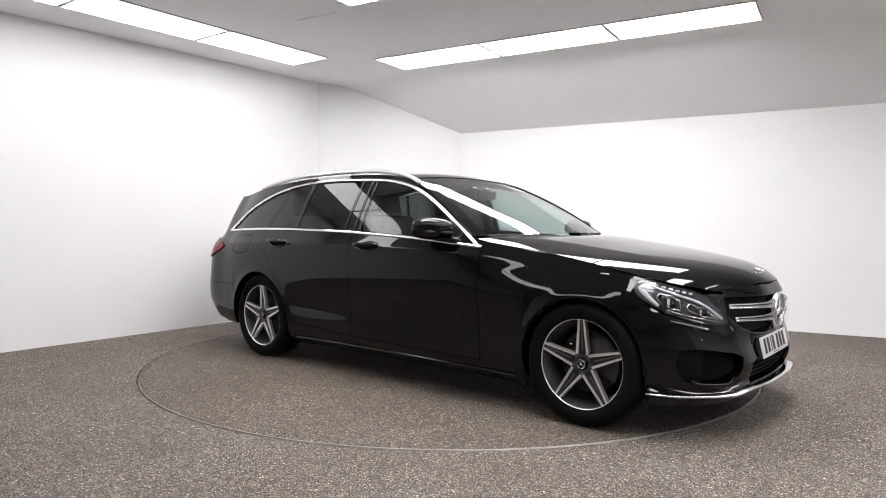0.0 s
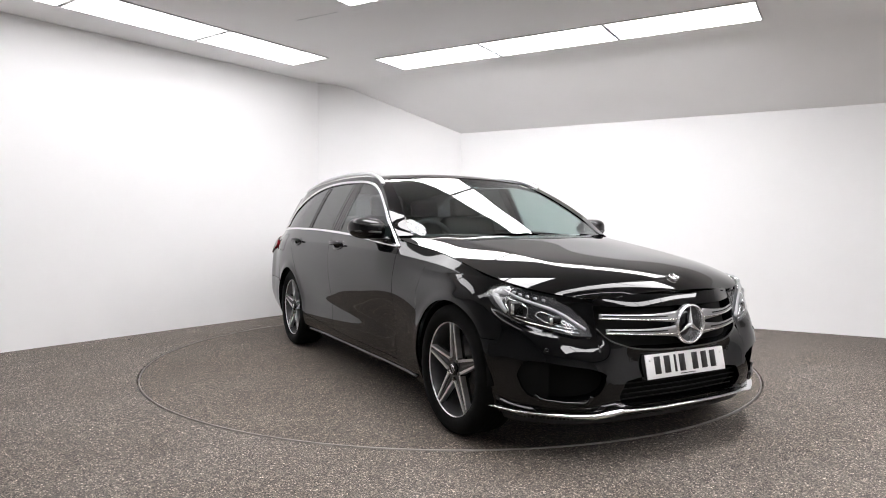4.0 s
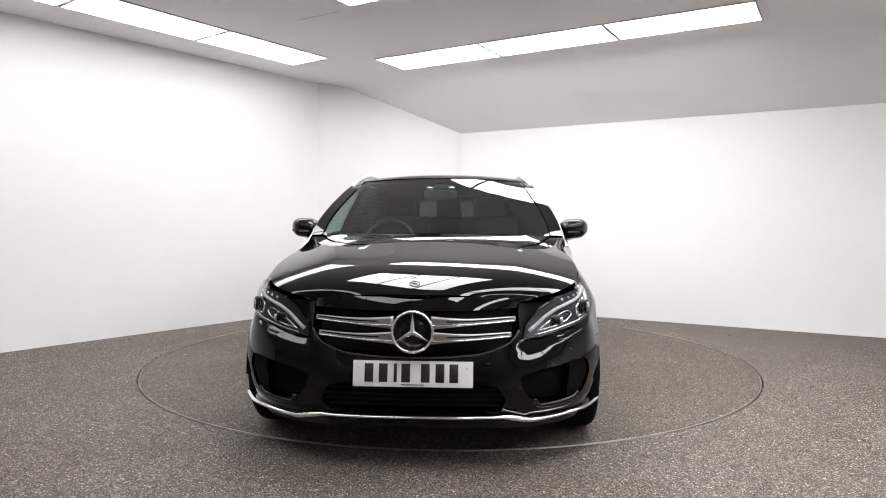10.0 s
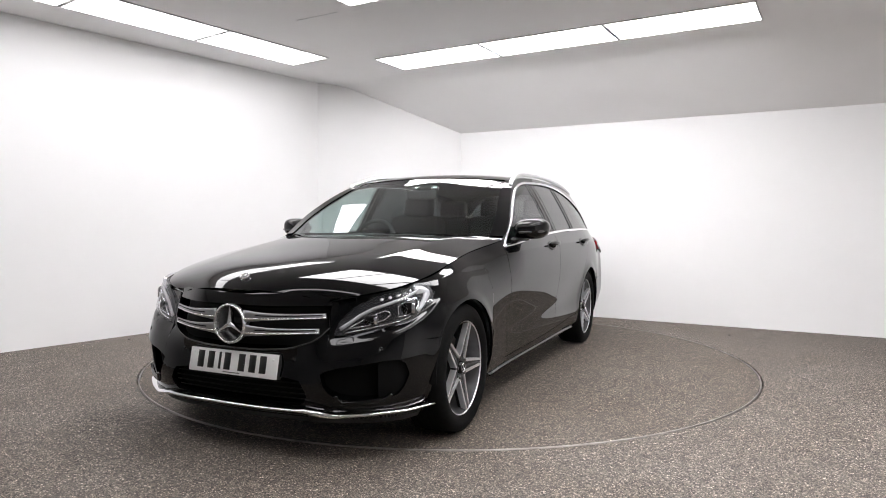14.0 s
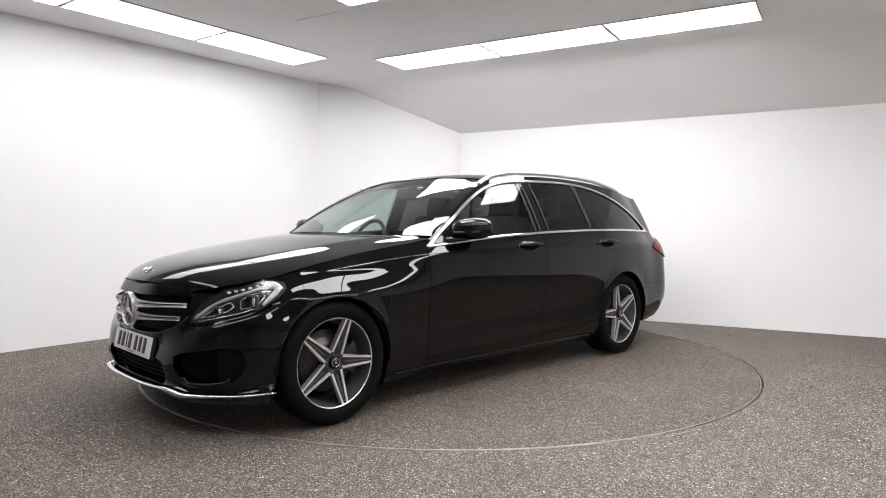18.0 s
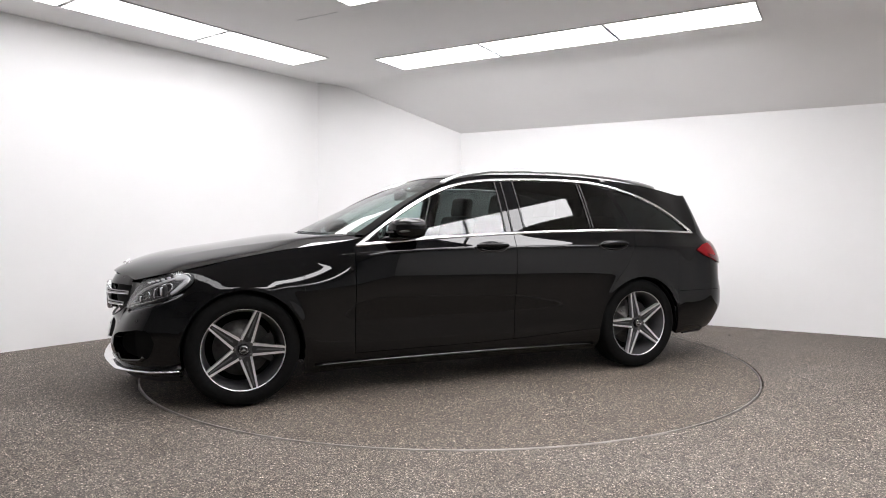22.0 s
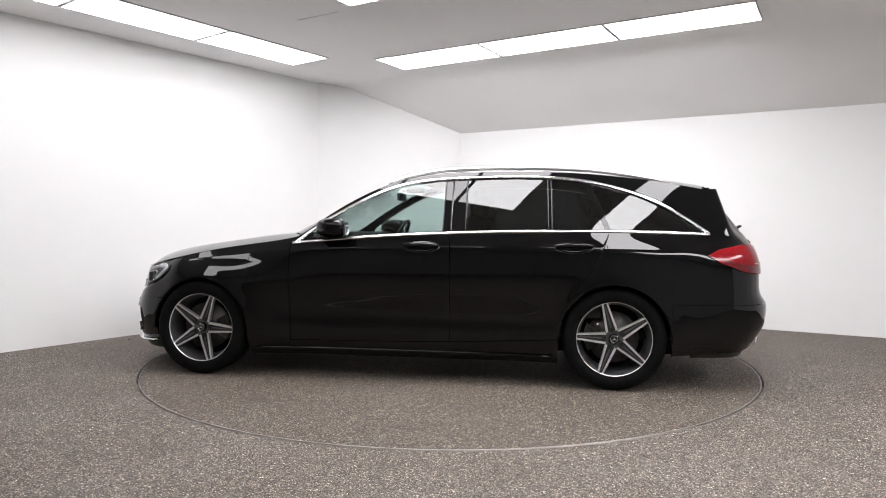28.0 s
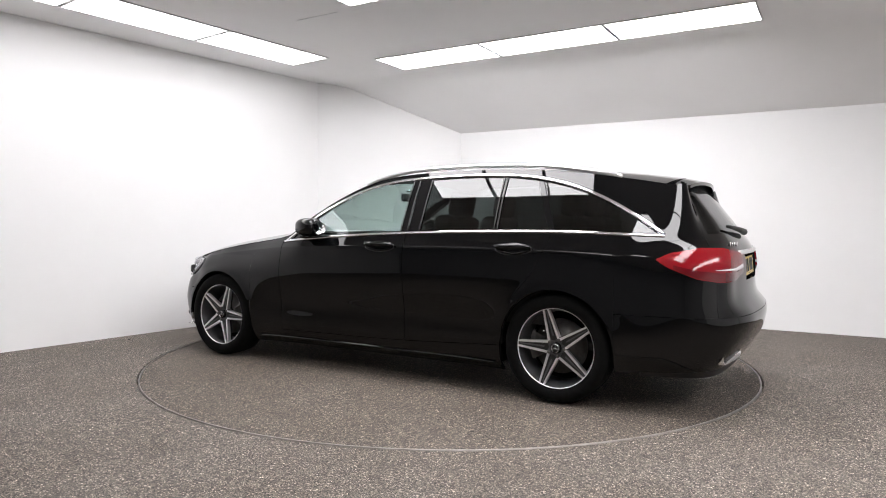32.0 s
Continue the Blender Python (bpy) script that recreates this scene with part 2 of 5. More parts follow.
def ceiling():
    """A flat ceiling whose far side bends down in a soft curve to the low wall."""
    a = Vector(CORNER_A)
    depth, bend = (Vector(CORNER_B) - a).dot(NRM), 0.34
    fall = (LOW - CEIL) / (depth - bend / 2)
    drop = lambda d: CEIL + fall * (d * d / (2 * bend) if d < bend else d - bend / 2)
    start = a - E1 * 0.6
    lines = [-14.0, 0.0, *[bend * k / 10 for k in range(1, 11)], 1.7]
    verts = []
    for d in lines:
        for base in (start - E1 * (9 if d < 0 else 0), crease_end):
            p = base + NRM * d
            verts.append((p.x, p.y, drop(d) if d > 0 else CEIL))
    faces = [(2 * k, 2 * k + 2, 2 * k + 3, 2 * k + 1) for k in range(len(lines) - 1)]
    # the flat side beyond the corner
    n = len(verts)
    p = start - E1 * 9
    verts.append((p.x, p.y, CEIL))
    faces[0] = (0, n, 2, 3, 1)
    n = len(verts)
    verts += [(x, y, z + 0.1) for x, y, z in verts]
    return verts, faces + [tuple(i + n for i in f)[::-1] for f in faces]


tagged(part("ceiling", ceiling(), CEIL_WHITE), "pale grey painted ceiling with one sloping side", "ceiling", kind="structure")


def turntable():
    top = new("turntable")
    tagged(top, "round motor turntable flush with the stone-chip floor", "turntable")
    top.location = (TABLE_AT[0], TABLE_AT[1], 0)
    part("deck", lathe([(0.0, -0.001), (TABLE_R * 0.5, -0.001), (TABLE_R - 0.012, -0.001), (TABLE_R - 0.012, -0.04)], 160, "z"), TABLE_CHIPS, top, smooth=False)
    part("steel_edge", lathe([(TABLE_R - 0.008, 0.0), (TABLE_R - 0.007, 0.003), (TABLE_R - 0.002, 0.003), (TABLE_R, -0.002), (TABLE_R, -0.04)], 200, "z"), STEEL_RING, top, "thin worn steel edging")
    return top




def crumb(x, y, size, seed):
    """A loose chip of stone."""
    rnd = random.Random(seed)
    bm = bmesh.new()
    bmesh.ops.create_icosphere(bm, subdivisions=1, radius=size)
    for v in bm.verts:
        v.co = Vector((v.co.x * 1.5, v.co.y, max(v.co.z * 0.6, -size * 0.5))) * rnd.uniform(0.75, 1.2)
    bm.verts.index_update()
    low = min(v.co.z for v in bm.verts)
    geom = [(v.co.x, v.co.y, v.co.z - low) for v in bm.verts], [tuple(v.index for v in f.verts) for f in bm.faces]
    bm.free()
    ob = part("stone_crumb", geom, SATIN_BLACK, smooth=False)
    ob.location = (x, y, 0.0)
    ob.rotation_euler = (0, 0, rnd.uniform(0, 3))
    tagged(ob, "small dark loose stone chip lying on the floor", "crumb", "loose crumbs on the floor")


for i, (x, y, size) in enumerate(((2.71, 1.17, 0.012), (-2.91, 0.77, 0.013))):
    crumb(x, y, size, i)
TURNTABLE = turntable()


def light_panel(w, l, lit=None):
    """One ceiling panel, l along x and w along y, its corner at the origin."""
    top = new("ceiling_light")
    tagged(top, "white rectangular lit panel set in the ceiling", "ceiling light", "ceiling lights")
    e = 0.014
    part("diffuser", rounded_box((l - 2 * e, w - 2 * e, 0.006), 0.002, 1, (l / 2, w / 2, -0.004)), lit or LAMP_WHITE, top, "glowing white diffuser")
    bars = [rounded_box((l, e, 0.01), 0.002, 1, (l / 2, y, -0.005)) for y in (e / 2, w - e / 2)]
    bars += [rounded_box((e, w - 2 * e, 0.01), 0.002, 1, (x, w / 2, -0.005)) for x in (e / 2, l - e / 2)]
    part("frame", join(*bars), TRIM_WHITE, top)
    return top


# rows of long panels round a block of three, and one added fill row
A_DIR = math.degrees(math.atan2(-0.60, 1.03))
L_DIR = math.degrees(math.atan2(-0.94, -0.68))


def panel_row(start, heading, count, outer, step=1.197, width=0.545):
    """Poses along a heading; outer: the row widens to its left hand (1) or right hand (-1)."""
    c, s = math.cos(radians(heading)), math.sin(radians(heading))
    for i in range(count):
        x, y = start[0] + step * i * c, start[1] + step * i * s
        if outer < 0:
            x, y = x + width * s, y - width * c
        yield pose(x, y, CEIL - 0.001, 0, 0, heading)


# the last row, of four, is out of view, added to brighten the right
ring_and_fill_panels = [*panel_row((-0.773, 1.704), A_DIR, 3, 1),
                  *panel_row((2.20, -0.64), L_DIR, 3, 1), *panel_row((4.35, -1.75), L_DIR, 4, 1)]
left_row = list(panel_row((-1.238, 1.66), L_DIR, 3, -1))
back_row = list(panel_row((-0.369, -3.594), A_DIR + 180, 3, 1))
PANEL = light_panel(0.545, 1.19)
PANEL.matrix_basis = ring_and_fill_panels[0]
for m in ring_and_fill_panels[1:]:
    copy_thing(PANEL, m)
DIM_PANEL = light_panel(0.545, 1.19, LAMP_DIM)
DIM_PANEL.matrix_basis = left_row[0]
for m in left_row[1:] + back_row:
    copy_thing(DIM_PANEL, m)
MIDDLE = light_panel(1.19, 0.59)
block = list(panel_row((-0.776, 0.035), A_DIR, 3, -1, 0.60, 1.19))
MIDDLE.matrix_basis = block[0]
for m in block[1:]:
    copy_thing(MIDDLE, m)


joint = part("ceiling_trim", rounded_box((0.44, 0.004, 0.003), 0.001, 1), TRIM_WHITE, smooth=False)
joint.matrix_basis = pose(-1.09, 0.30, CEIL - 0.0015, 0, 0, A_DIR)
tagged(joint, "short thin joint strip in the painted ceiling", "trim", kind="structure")


# ---- the car's skin: a ring of upright stations round the body, each with its inset over height ----
ZK = np.array([0.14, 0.20, 0.26, 0.34, 0.44, 0.54, 0.64, 0.73, 0.80, 0.86, 0.885, 0.91, 0.96, 1.02, 1.12, 1.25, 1.36, 1.46])
FRONT_IN = [.12, .055, .035, .018, .048, .018, .012, .045, .10, .17, .21, .26, .36, .5, .7, .9, 1.1, 1.2]
CORNER_IN = [.11, .065, .032, .012, .0, .012, .040, .063, .103, .158, .188, .223, .298, .38, .50, .64, .78, .88]
NOSE_IN = [.12, .06, .03, .010, .03, .075, .105, .127, .167, .225, .25, .295, .385, .52, .72, .92, 1.1, 1.2]
CHEEK_IN = [.11, .065, .032, .012, .002, .036, .082, .108, .15, .205, .235, .27, .34, .44, .56, .70, .83, .93]
FENDER_IN = [.08, .05, .025, .006, .0, .0, .0, .001, .003, .007, .010, .016, .042, .085, .19, .29, .39, .47]
GLASS_IN = [.025, .050, .096, .164, .230, .300]
COWL_IN = [.150, .072, .042, .034, .036, .023, .007, .0, .001, .006, .010, .016] + [v + .014 for v in GLASS_IN]
LEAD_IN = [.150, .072, .042, .034, .036, .023, .007, .0, .0, .001, .003, .007] + GLASS_IN
DOOR_IN = [.150, .072, .042, .034, .036, .023, .007, .0, .0, .001, .003, .007] + GLASS_IN
HAUNCH_IN = [.09, .03, .012, .004, .0, .0, .0, .0, .0, .001, .003, .008] + [v + .002 for v in GLASS_IN]
BEHIND_IN = [.09, .03, .012, .004, .0, .0, .0, .0, .002, .006, .012, .02] + [v + .016 for v in GLASS_IN]
TURN_IN = [.20, .17, .12, .065, .02, .02, .05, .052, .058, .078, .092, .105, .155, .215, .30, .40, .49, .57]
TAPER_IN = [.17, .10, .04, .012, .0, .003, .008, .012, .02, .032, .04, .05] + [v + .056 for v in GLASS_IN]
EDGE_IN = [.19, .15, .09, .045, .015, .012, .018, .024, .034, .052, .066, .08] + [v + .112 for v in GLASS_IN]
REAR_IN = [.20, .17, .14, .085, .035, .02, .085, .095, .095, .10, .105, .112, .14, .185, .26, .36, .455, .55]
STATIONS = [
    (2.180, 0.000, -1.0, 0.0, FRONT_IN), (2.170, 0.220, -1.0, -0.05, FRONT_IN), (2.135, 0.478, -0.97, -0.12, NOSE_IN),
    (2.033, 0.672, -0.82, -0.42, CHEEK_IN), (1.903, 0.800, -0.58, -0.72, CORNER_IN), (1.750, 0.865, -0.22, -0.95, CORNER_IN),
    (1.600, 0.876, 0.0, -1.0, FENDER_IN), (1.420, 0.886, 0.0, -1.0, FENDER_IN), (1.100, 0.893, 0.0, -1.0, FENDER_IN),
    (0.780, 0.897, 0.0, -1.0, COWL_IN), (0.300, 0.900, 0.0, -1.0, LEAD_IN), (-0.300, 0.902, 0.0, -1.0, DOOR_IN), (-0.900, 0.903, 0.0, -1.0, DOOR_IN),
    (-1.420, 0.900, 0.0, -1.0, HAUNCH_IN), (-1.700, 0.892, 0.04, -1.0, BEHIND_IN), (-1.960, 0.876, 0.14, -1.0, TAPER_IN),
    (-2.215, 0.855, 0.38, -0.92, EDGE_IN), (-2.372, 0.728, 0.72, -0.65, TURN_IN), (-2.455, 0.535, 0.96, -0.30, REAR_IN),
    (-2.487, 0.280, 1.0, -0.12, REAR_IN), (-2.500, 0.000, 1.0, 0.0, REAR_IN)]


def skin_net():
    rows = [np.array([[bx + dx * d, by + dy * d] for d in ins]) for bx, by, dx, dy, ins in STATIONS]
    base = np.array([[s[0], s[1]] for s in STATIONS])
    q = np.concatenate([[0], np.cumsum(np.hypot(*np.diff(base, axis=0).T))])
    flip = np.array([1, -1])
    net = np.stack([rows[1] * flip, *rows, rows[-2] * flip])
    qk = np.concatenate([[-q[1]], q, [2 * q[-1] - q[-2]]])
    return net, qk


NET, QK = skin_net()
Q_END = QK[-2]


def z_slopes(net):
    h = np.diff(ZK)[None, :, None]
    d = np.diff(net, axis=1) / h
    s = np.zeros_like(net)
    a, b = d[:, :-1], d[:, 1:]
    s[:, 1:-1] = np.where(a * b > 0, 2 * a * b / np.where(np.abs(a + b) < 1e-9, 1, a + b), 0)
    s[:, 0], s[:, -1] = d[:, 0], d[:, -1]
    return s


NET_DZ = z_slopes(NET)


def rough_skin(q, z):
    """The plan position of the left half of the skin at ring distance q and height z, by its stations."""
    q, z = np.broadcast_arrays(np.asarray(q, float), np.asarray(z, float))
    i = np.clip(np.searchsorted(QK, q) - 1, 1, len(QK) - 3)
    k = np.clip(np.searchsorted(ZK, z) - 1, 0, len(ZK) - 2)
    h = ZK[k + 1] - ZK[k]
    t = ((z - ZK[k]) / h)[..., None]
    a0, a1, b0, b1 = 2 * t**3 - 3 * t**2 + 1, -2 * t**3 + 3 * t**2, t**3 - 2 * t**2 + t, t**3 - t**2

    def col(j):
        return a0 * NET[j, k] + a1 * NET[j, k + 1] + h[..., None] * (b0 * NET_DZ[j, k] + b1 * NET_DZ[j, k + 1])

    p0, p1, p2, p3 = (col(i + n) for n in (-1, 0, 1, 2))
    k0, k1, k2, k3 = (QK[i + n][..., None] for n in (-1, 0, 1, 2))
    m1 = ((p1 - p0) / (k1 - k0) * (k2 - k1) + (p2 - p1) / (k2 - k1) * (k1 - k0)) / (k2 - k0)
    m2 = ((p2 - p1) / (k2 - k1) * (k3 - k2) + (p3 - p2) / (k3 - k2) * (k2 - k1)) / (k3 - k1)
    hh = k2 - k1
    t = (q[..., None] - k1) / hh
    xy = (2 * t**3 - 3 * t**2 + 1) * p1 + (-2 * t**3 + 3 * t**2) * p2 + hh * ((t**3 - 2 * t**2 + t) * m1 + (t**3 - t**2) * m2)
    return xy


def soft_kernel(values, sigma, axis):
    """Gaussian smoothing along one axis; the ends are carried on in a straight line."""
    n = int(math.ceil(3 * sigma))
    k = np.exp(-0.5 * (np.arange(-n, n + 1) / sigma) ** 2)
    k /= k.sum()
    v = np.moveaxis(values, axis, 0)
    head = 2 * v[:1] - v[n:0:-1]
    tail = 2 * v[-1:] - v[-2:-n - 2:-1]
    w = np.concatenate([head, v, tail])
    out = sum(k[m] * w[m:m + len(v)] for m in range(2 * n + 1))
    return np.moveaxis(out, 0, axis)


SHELF_Q, SHELF_Z = (0.48, 0.57, 0.70, 0.88, 1.0, 1.1), (0.549, 0.556, 0.580, 0.622, 0.662, 0.702)
GRID_Q, GRID_Z, PAD = 0.0125, 0.008, 64


def smooth_grid():
    """The skin on a fine grid, faired: lightly at nose and tail, widely along the flank."""
    nq = int(round(Q_END / GRID_Q))
    q = np.linspace(0, Q_END, nq + 1)
    z = np.arange(ZK[0], ZK[-1] + GRID_Z * 0.5, GRID_Z)
    half = rough_skin(q[:, None] + 0 * z[None, :], z[None, :] + 0 * q[:, None])
    flip = np.array([1, -1])
    ring = np.concatenate([half[PAD:0:-1] * flip, half, half[-2:-PAD - 2:-1] * flip])
    ring = soft_kernel(ring, 2.6, 1)
    tight, wide = soft_kernel(ring, 3.2, 0), soft_kernel(ring, 11.0, 0)
    x = ring[..., :1]
    w = soft_step(x, -1.9, -1.5) * (1 - soft_step(x, 1.45, 1.8))
    return tight * (1 - w) + wide * w, q[1] - q[0]


def cubic(t):
    return (-0.5 * t + t**2 - 0.5 * t**3, 1 - 2.5 * t**2 + 1.5 * t**3, 0.5 * t + 2 * t**2 - 1.5 * t**3, -0.5 * t**2 + 0.5 * t**3)


def skin(q, z):
    """Points of the left half of the skin at ring distance q and height z."""
    q, z = np.broadcast_arrays(np.asarray(q, float), np.asarray(z, float))
    fq, fz = q / STEP_Q + PAD, (z - ZK[0]) / GRID_Z
    i = np.clip(np.floor(fq).astype(int), 1, FAIRED.shape[0] - 3)
    k = np.clip(np.floor(fz).astype(int), 1, FAIRED.shape[1] - 3)
    a, b = cubic(np.clip(fq - i, -1, 2)), cubic(np.clip(fz - k, -1, 2))
    xy = sum((a[m] * b[n])[..., None] * FAIRED[i + m - 1, k + n - 1] for m in range(4) for n in range(4))
    shelf = 0.018 * soft_step(z - np.interp(q, SHELF_Q, SHELF_Z), -0.032, 0.0) * (1 - soft_step(z, 0.73, 0.80)) * soft_step(q, 0.43, 0.53) * (1 - soft_step(q, 0.98, 1.14))
    xy[..., 0] -= 0.80 * shelf
    xy[..., 1] += relief(xy[..., 0], z) - 0.45 * shelf
    return np.concatenate([xy, z[..., None]], -1)


def soft_step(v, a, b):
    t = np.clip((v - a) / (b - a), 0, 1)
    return t * t * (3 - 2 * t)


def curve(points, smooth=True):
    """A height curve through (place, height) points, in any order."""
    pts = sorted(points)
    xs, ys = np.array([p[0] for p in pts], float), np.array([p[1] for p in pts], float)
    if not smooth or len(pts) < 3:
        return lambda x: np.interp(x, xs, ys)
    m = np.gradient(ys, xs)

    def f(x):
        x = np.clip(np.asarray(x, float), xs[0], xs[-1])
        i = np.clip(np.searchsorted(xs, x) - 1, 0, len(xs) - 2)
        h = xs[i + 1] - xs[i]
        t = (x - xs[i]) / h
        return (2 * t**3 - 3 * t**2 + 1) * ys[i] + (3 * t**2 - 2 * t**3) * ys[i + 1] + h * ((t**3 - 2 * t**2 + t) * m[i] + (t**3 - t**2) * m[i + 1])
    return f


def faired(points, sigma=0.06):
    """A height curve through points, smoothed over its length."""
    f = curve(points)
    lo, hi = min(p[0] for p in points), max(p[0] for p in points)
    x = np.linspace(lo, hi, 400)
    y = soft_kernel(f(x), max(1.0, sigma / (x[1] - x[0])), 0)
    return lambda v: np.interp(v, x, y)


FAIRED, STEP_Q = smooth_grid()
WAIST = faired([(-2.3, 0.872), (-1.95, 0.89), (-1.42, 0.908), (-0.35, 0.914), (0.3, 0.902), (0.75, 0.883), (1.1, 0.853), (1.42, 0.818), (1.75, 0.776), (1.95, 0.75)], 0.12)


def relief(x, z):
    """Pressed lines of the flank: the wing's shoulder, the line under the windows and the flared arches."""
    lean = soft_step(x, 0.50, 1.25) * (1 - soft_step(x, 1.55, 1.95))
    d = np.maximum(z - 0.672, 0)
    near, far = np.minimum(d, 0.14), np.maximum(d - 0.14, 0)
    r = -lean * (0.30 * (near - 0.016 * (1 - np.exp(-near / 0.016))) + 1.1 * near**2 + 0.40 * far)
    s2 = z - WAIST(x)
    k2 = soft_step(x, -2.25, -1.9) * (1 - soft_step(x, 1.45, 1.85))
    bend = np.sqrt(np.maximum(s2, 0) ** 2 + 0.003**2) - 0.003
    r = r - k2 * 0.016 * (1 - np.exp(-np.maximum(bend, 0) / 0.045))
    for xc in (1.42, -1.42):
        rho = np.hypot(x - xc, z - 0.329)
        r = r + 0.008 * np.exp(-((rho - 0.352) / 0.040) ** 2) * soft_step(z, 0.25, 0.5)
    return r


def skin_normal(q, z):
    e = 0.004
    a = skin(q + e, z) - skin(q - e, z)
    b = skin(q, np.asarray(z) + e) - skin(q, np.asarray(z) - e)
    n = np.cross(a, b)
    return n / np.maximum(np.linalg.norm(n, axis=-1, keepdims=True), 1e-9)


def q_side(x, z=0.6):
    """Ring distance at which the flank reaches x at height z."""
    x, z = np.broadcast_arrays(np.asarray(x, float), np.asarray(z, float))
    lo, hi = np.full(x.shape, 0.3), np.full(x.shape, Q_END - 0.15)
    for _ in range(28):
        mid = (lo + hi) / 2
        ahead = skin(mid, z)[..., 0] > x
        lo, hi = np.where(ahead, mid, lo), np.where(ahead, hi, mid)
    return (lo + hi) / 2


def q_front(y, z=0.5):
    y, z = np.broadcast_arrays(np.asarray(y, float), np.asarray(z, float))
    lo, hi = np.zeros(y.shape), np.full(y.shape, 1.2)
    for _ in range(28):
        mid = (lo + hi) / 2
        inside = skin(mid, z)[..., 1] < y
        lo, hi = np.where(inside, mid, lo), np.where(inside, hi, mid)
    return (lo + hi) / 2


def q_rear(y, z=0.5):
    y, z = np.broadcast_arrays(np.asarray(y, float), np.asarray(z, float))
    lo, hi = np.full(y.shape, Q_END - 1.1), np.full(y.shape, Q_END)
    for _ in range(28):
        mid = (lo + hi) / 2
        outside = skin(mid, z)[..., 1] > y
        lo, hi = np.where(outside, mid, lo), np.where(outside, hi, mid)
    return (lo + hi) / 2


def sheet(points, normals, flange=0.012, keep=None):
    """A grid of points as a panel whose edges turn inwards by the flange."""
    n, m = points.shape[:2]
    faces = []
    for i in range(n - 1):
        for j in range(m - 1):
            if keep is None or keep(i, j):
                faces.append((i * m + j, (i + 1) * m + j, (i + 1) * m + j + 1, i * m + j + 1))
    flat, nor = points.reshape(-1, 3), normals.reshape(-1, 3)
    verts = [tuple(p) for p in flat]
    if flange:
        seen = {}
        for f in faces:
            for a, b in zip(f, f[1:] + f[:1]):
                seen[(a, b)] = True
        rim = [(a, b) for a, b in seen if (b, a) not in seen]
        top, low = {}, {}
        for a, b in rim:
            for v in (a, b):
                if v not in top:
                    top[v] = len(verts)
                    verts.append(tuple(flat[v]))
                    low[v] = len(verts)
                    verts.append(tuple(flat[v] - flange * nor[v]))
            faces.append((top[b], top[a], low[a], low[b]))
    return verts, faces


def skin_panel(qs, low, high, rows=24, off=0.0, flange=0.012, gap=0.0, mid=None):
    """A panel of the skin over the ring distances qs, between two height curves (arrays over qs); mid: a line of heights that one of its rows follows."""
    qs, low, high = np.asarray(qs, float), np.asarray(low, float) + gap, np.asarray(high, float) - gap
    t = np.linspace(0, 1, rows)[None, :]
    high = np.maximum(high, low + 0.0005)
    if mid is None:
        z = low[:, None] * (1 - t) + high[:, None] * t
    else:
        m = np.clip(np.full(len(qs), mid), low + 0.0002, high - 0.0002)[:, None]
        a, b = np.linspace(0, 1, rows // 2, endpoint=False)[None, :], np.linspace(0, 1, rows - rows // 2)[None, :]
        z = np.concatenate([low[:, None] * (1 - a) + m * a, m * (1 - b) + high[:, None] * b], 1)
    q = np.repeat(qs[:, None], z.shape[1], 1)
    n = skin_normal(q, z)
    return sheet(skin(q, z) + off * n, n, flange)


def skin_strip(qz, width, proud, flat=False):
    """A slim raised strip that follows (q, z) points on the skin."""
    q, z = np.array([p[0] for p in qz]), np.array([p[1] for p in qz])
    p, n = skin(q, z), skin_normal(q, z)
    t = np.gradient(p, axis=0)
    t /= np.linalg.norm(t, axis=1, keepdims=True)
    u = np.cross(n, t)
    w = np.asarray(width, float)
    w = np.full(len(q), float(w)) if w.ndim == 0 else w
    profile = [(-0.5, -0.4), (-0.5, 0.55), (-0.28, 1.0), (0.28, 1.0), (0.5, 0.55), (0.5, -0.4)]
    verts, faces, k = [], [], len(profile)
    for i in range(len(q)):
        for a, b in profile:
            verts.append(tuple(p[i] + u[i] * a * w[i] + n[i] * b * proud))
    for i in range(len(q) - 1):
        for j in range(k - 1):
            faces.append((i * k + j, (i + 1) * k + j, (i + 1) * k + j + 1, i * k + j + 1))
    faces += [tuple(range(k)), tuple(range((len(q) - 1) * k, len(q) * k))[::-1]]
    return verts, [tuple(reversed(f)) for f in faces]


def along(points, n=40):
    """Even samples of a polyline."""
    p = np.array(points, float)
    d = np.concatenate([[0], np.cumsum(np.linalg.norm(np.diff(p, axis=0), axis=1))])
    s = np.linspace(0, d[-1], n)
    return np.stack([np.interp(s, d, p[:, k]) for k in range(p.shape[1])], -1)


def steps(a, b, n, *breaks):
    return np.array(sorted({*np.linspace(a, b, n).tolist(), *breaks}))


# main lines of the flank, as heights over x
BELT = faired([(0.80, 0.925), (0.3, 0.968), (-0.383, 1.003), (-1.05, 1.018), (-1.42, 1.019), (-2.02, 1.002)])
CHROME_TOP = faired([(0.735, 0.925), (0.53, 1.071), (0.274, 1.224), (0.036, 1.323), (-0.169, 1.363), (-0.453, 1.381), (-0.91, 1.384), (-1.143, 1.368),
                    (-1.382, 1.323), (-1.62, 1.242), (-1.80, 1.150), (-2.015, 1.006)])
ROOF_EDGE = faired([(0.80, 0.935), (0.67, 0.992), (0.53, 1.098), (0.27, 1.258), (0.03, 1.362), (-0.17, 1.400), (-0.45, 1.418), (-0.9, 1.421), (-1.15, 1.411),
                   (-1.4, 1.388), (-1.65, 1.358), (-1.9, 1.318), (-2.02, 1.296)])
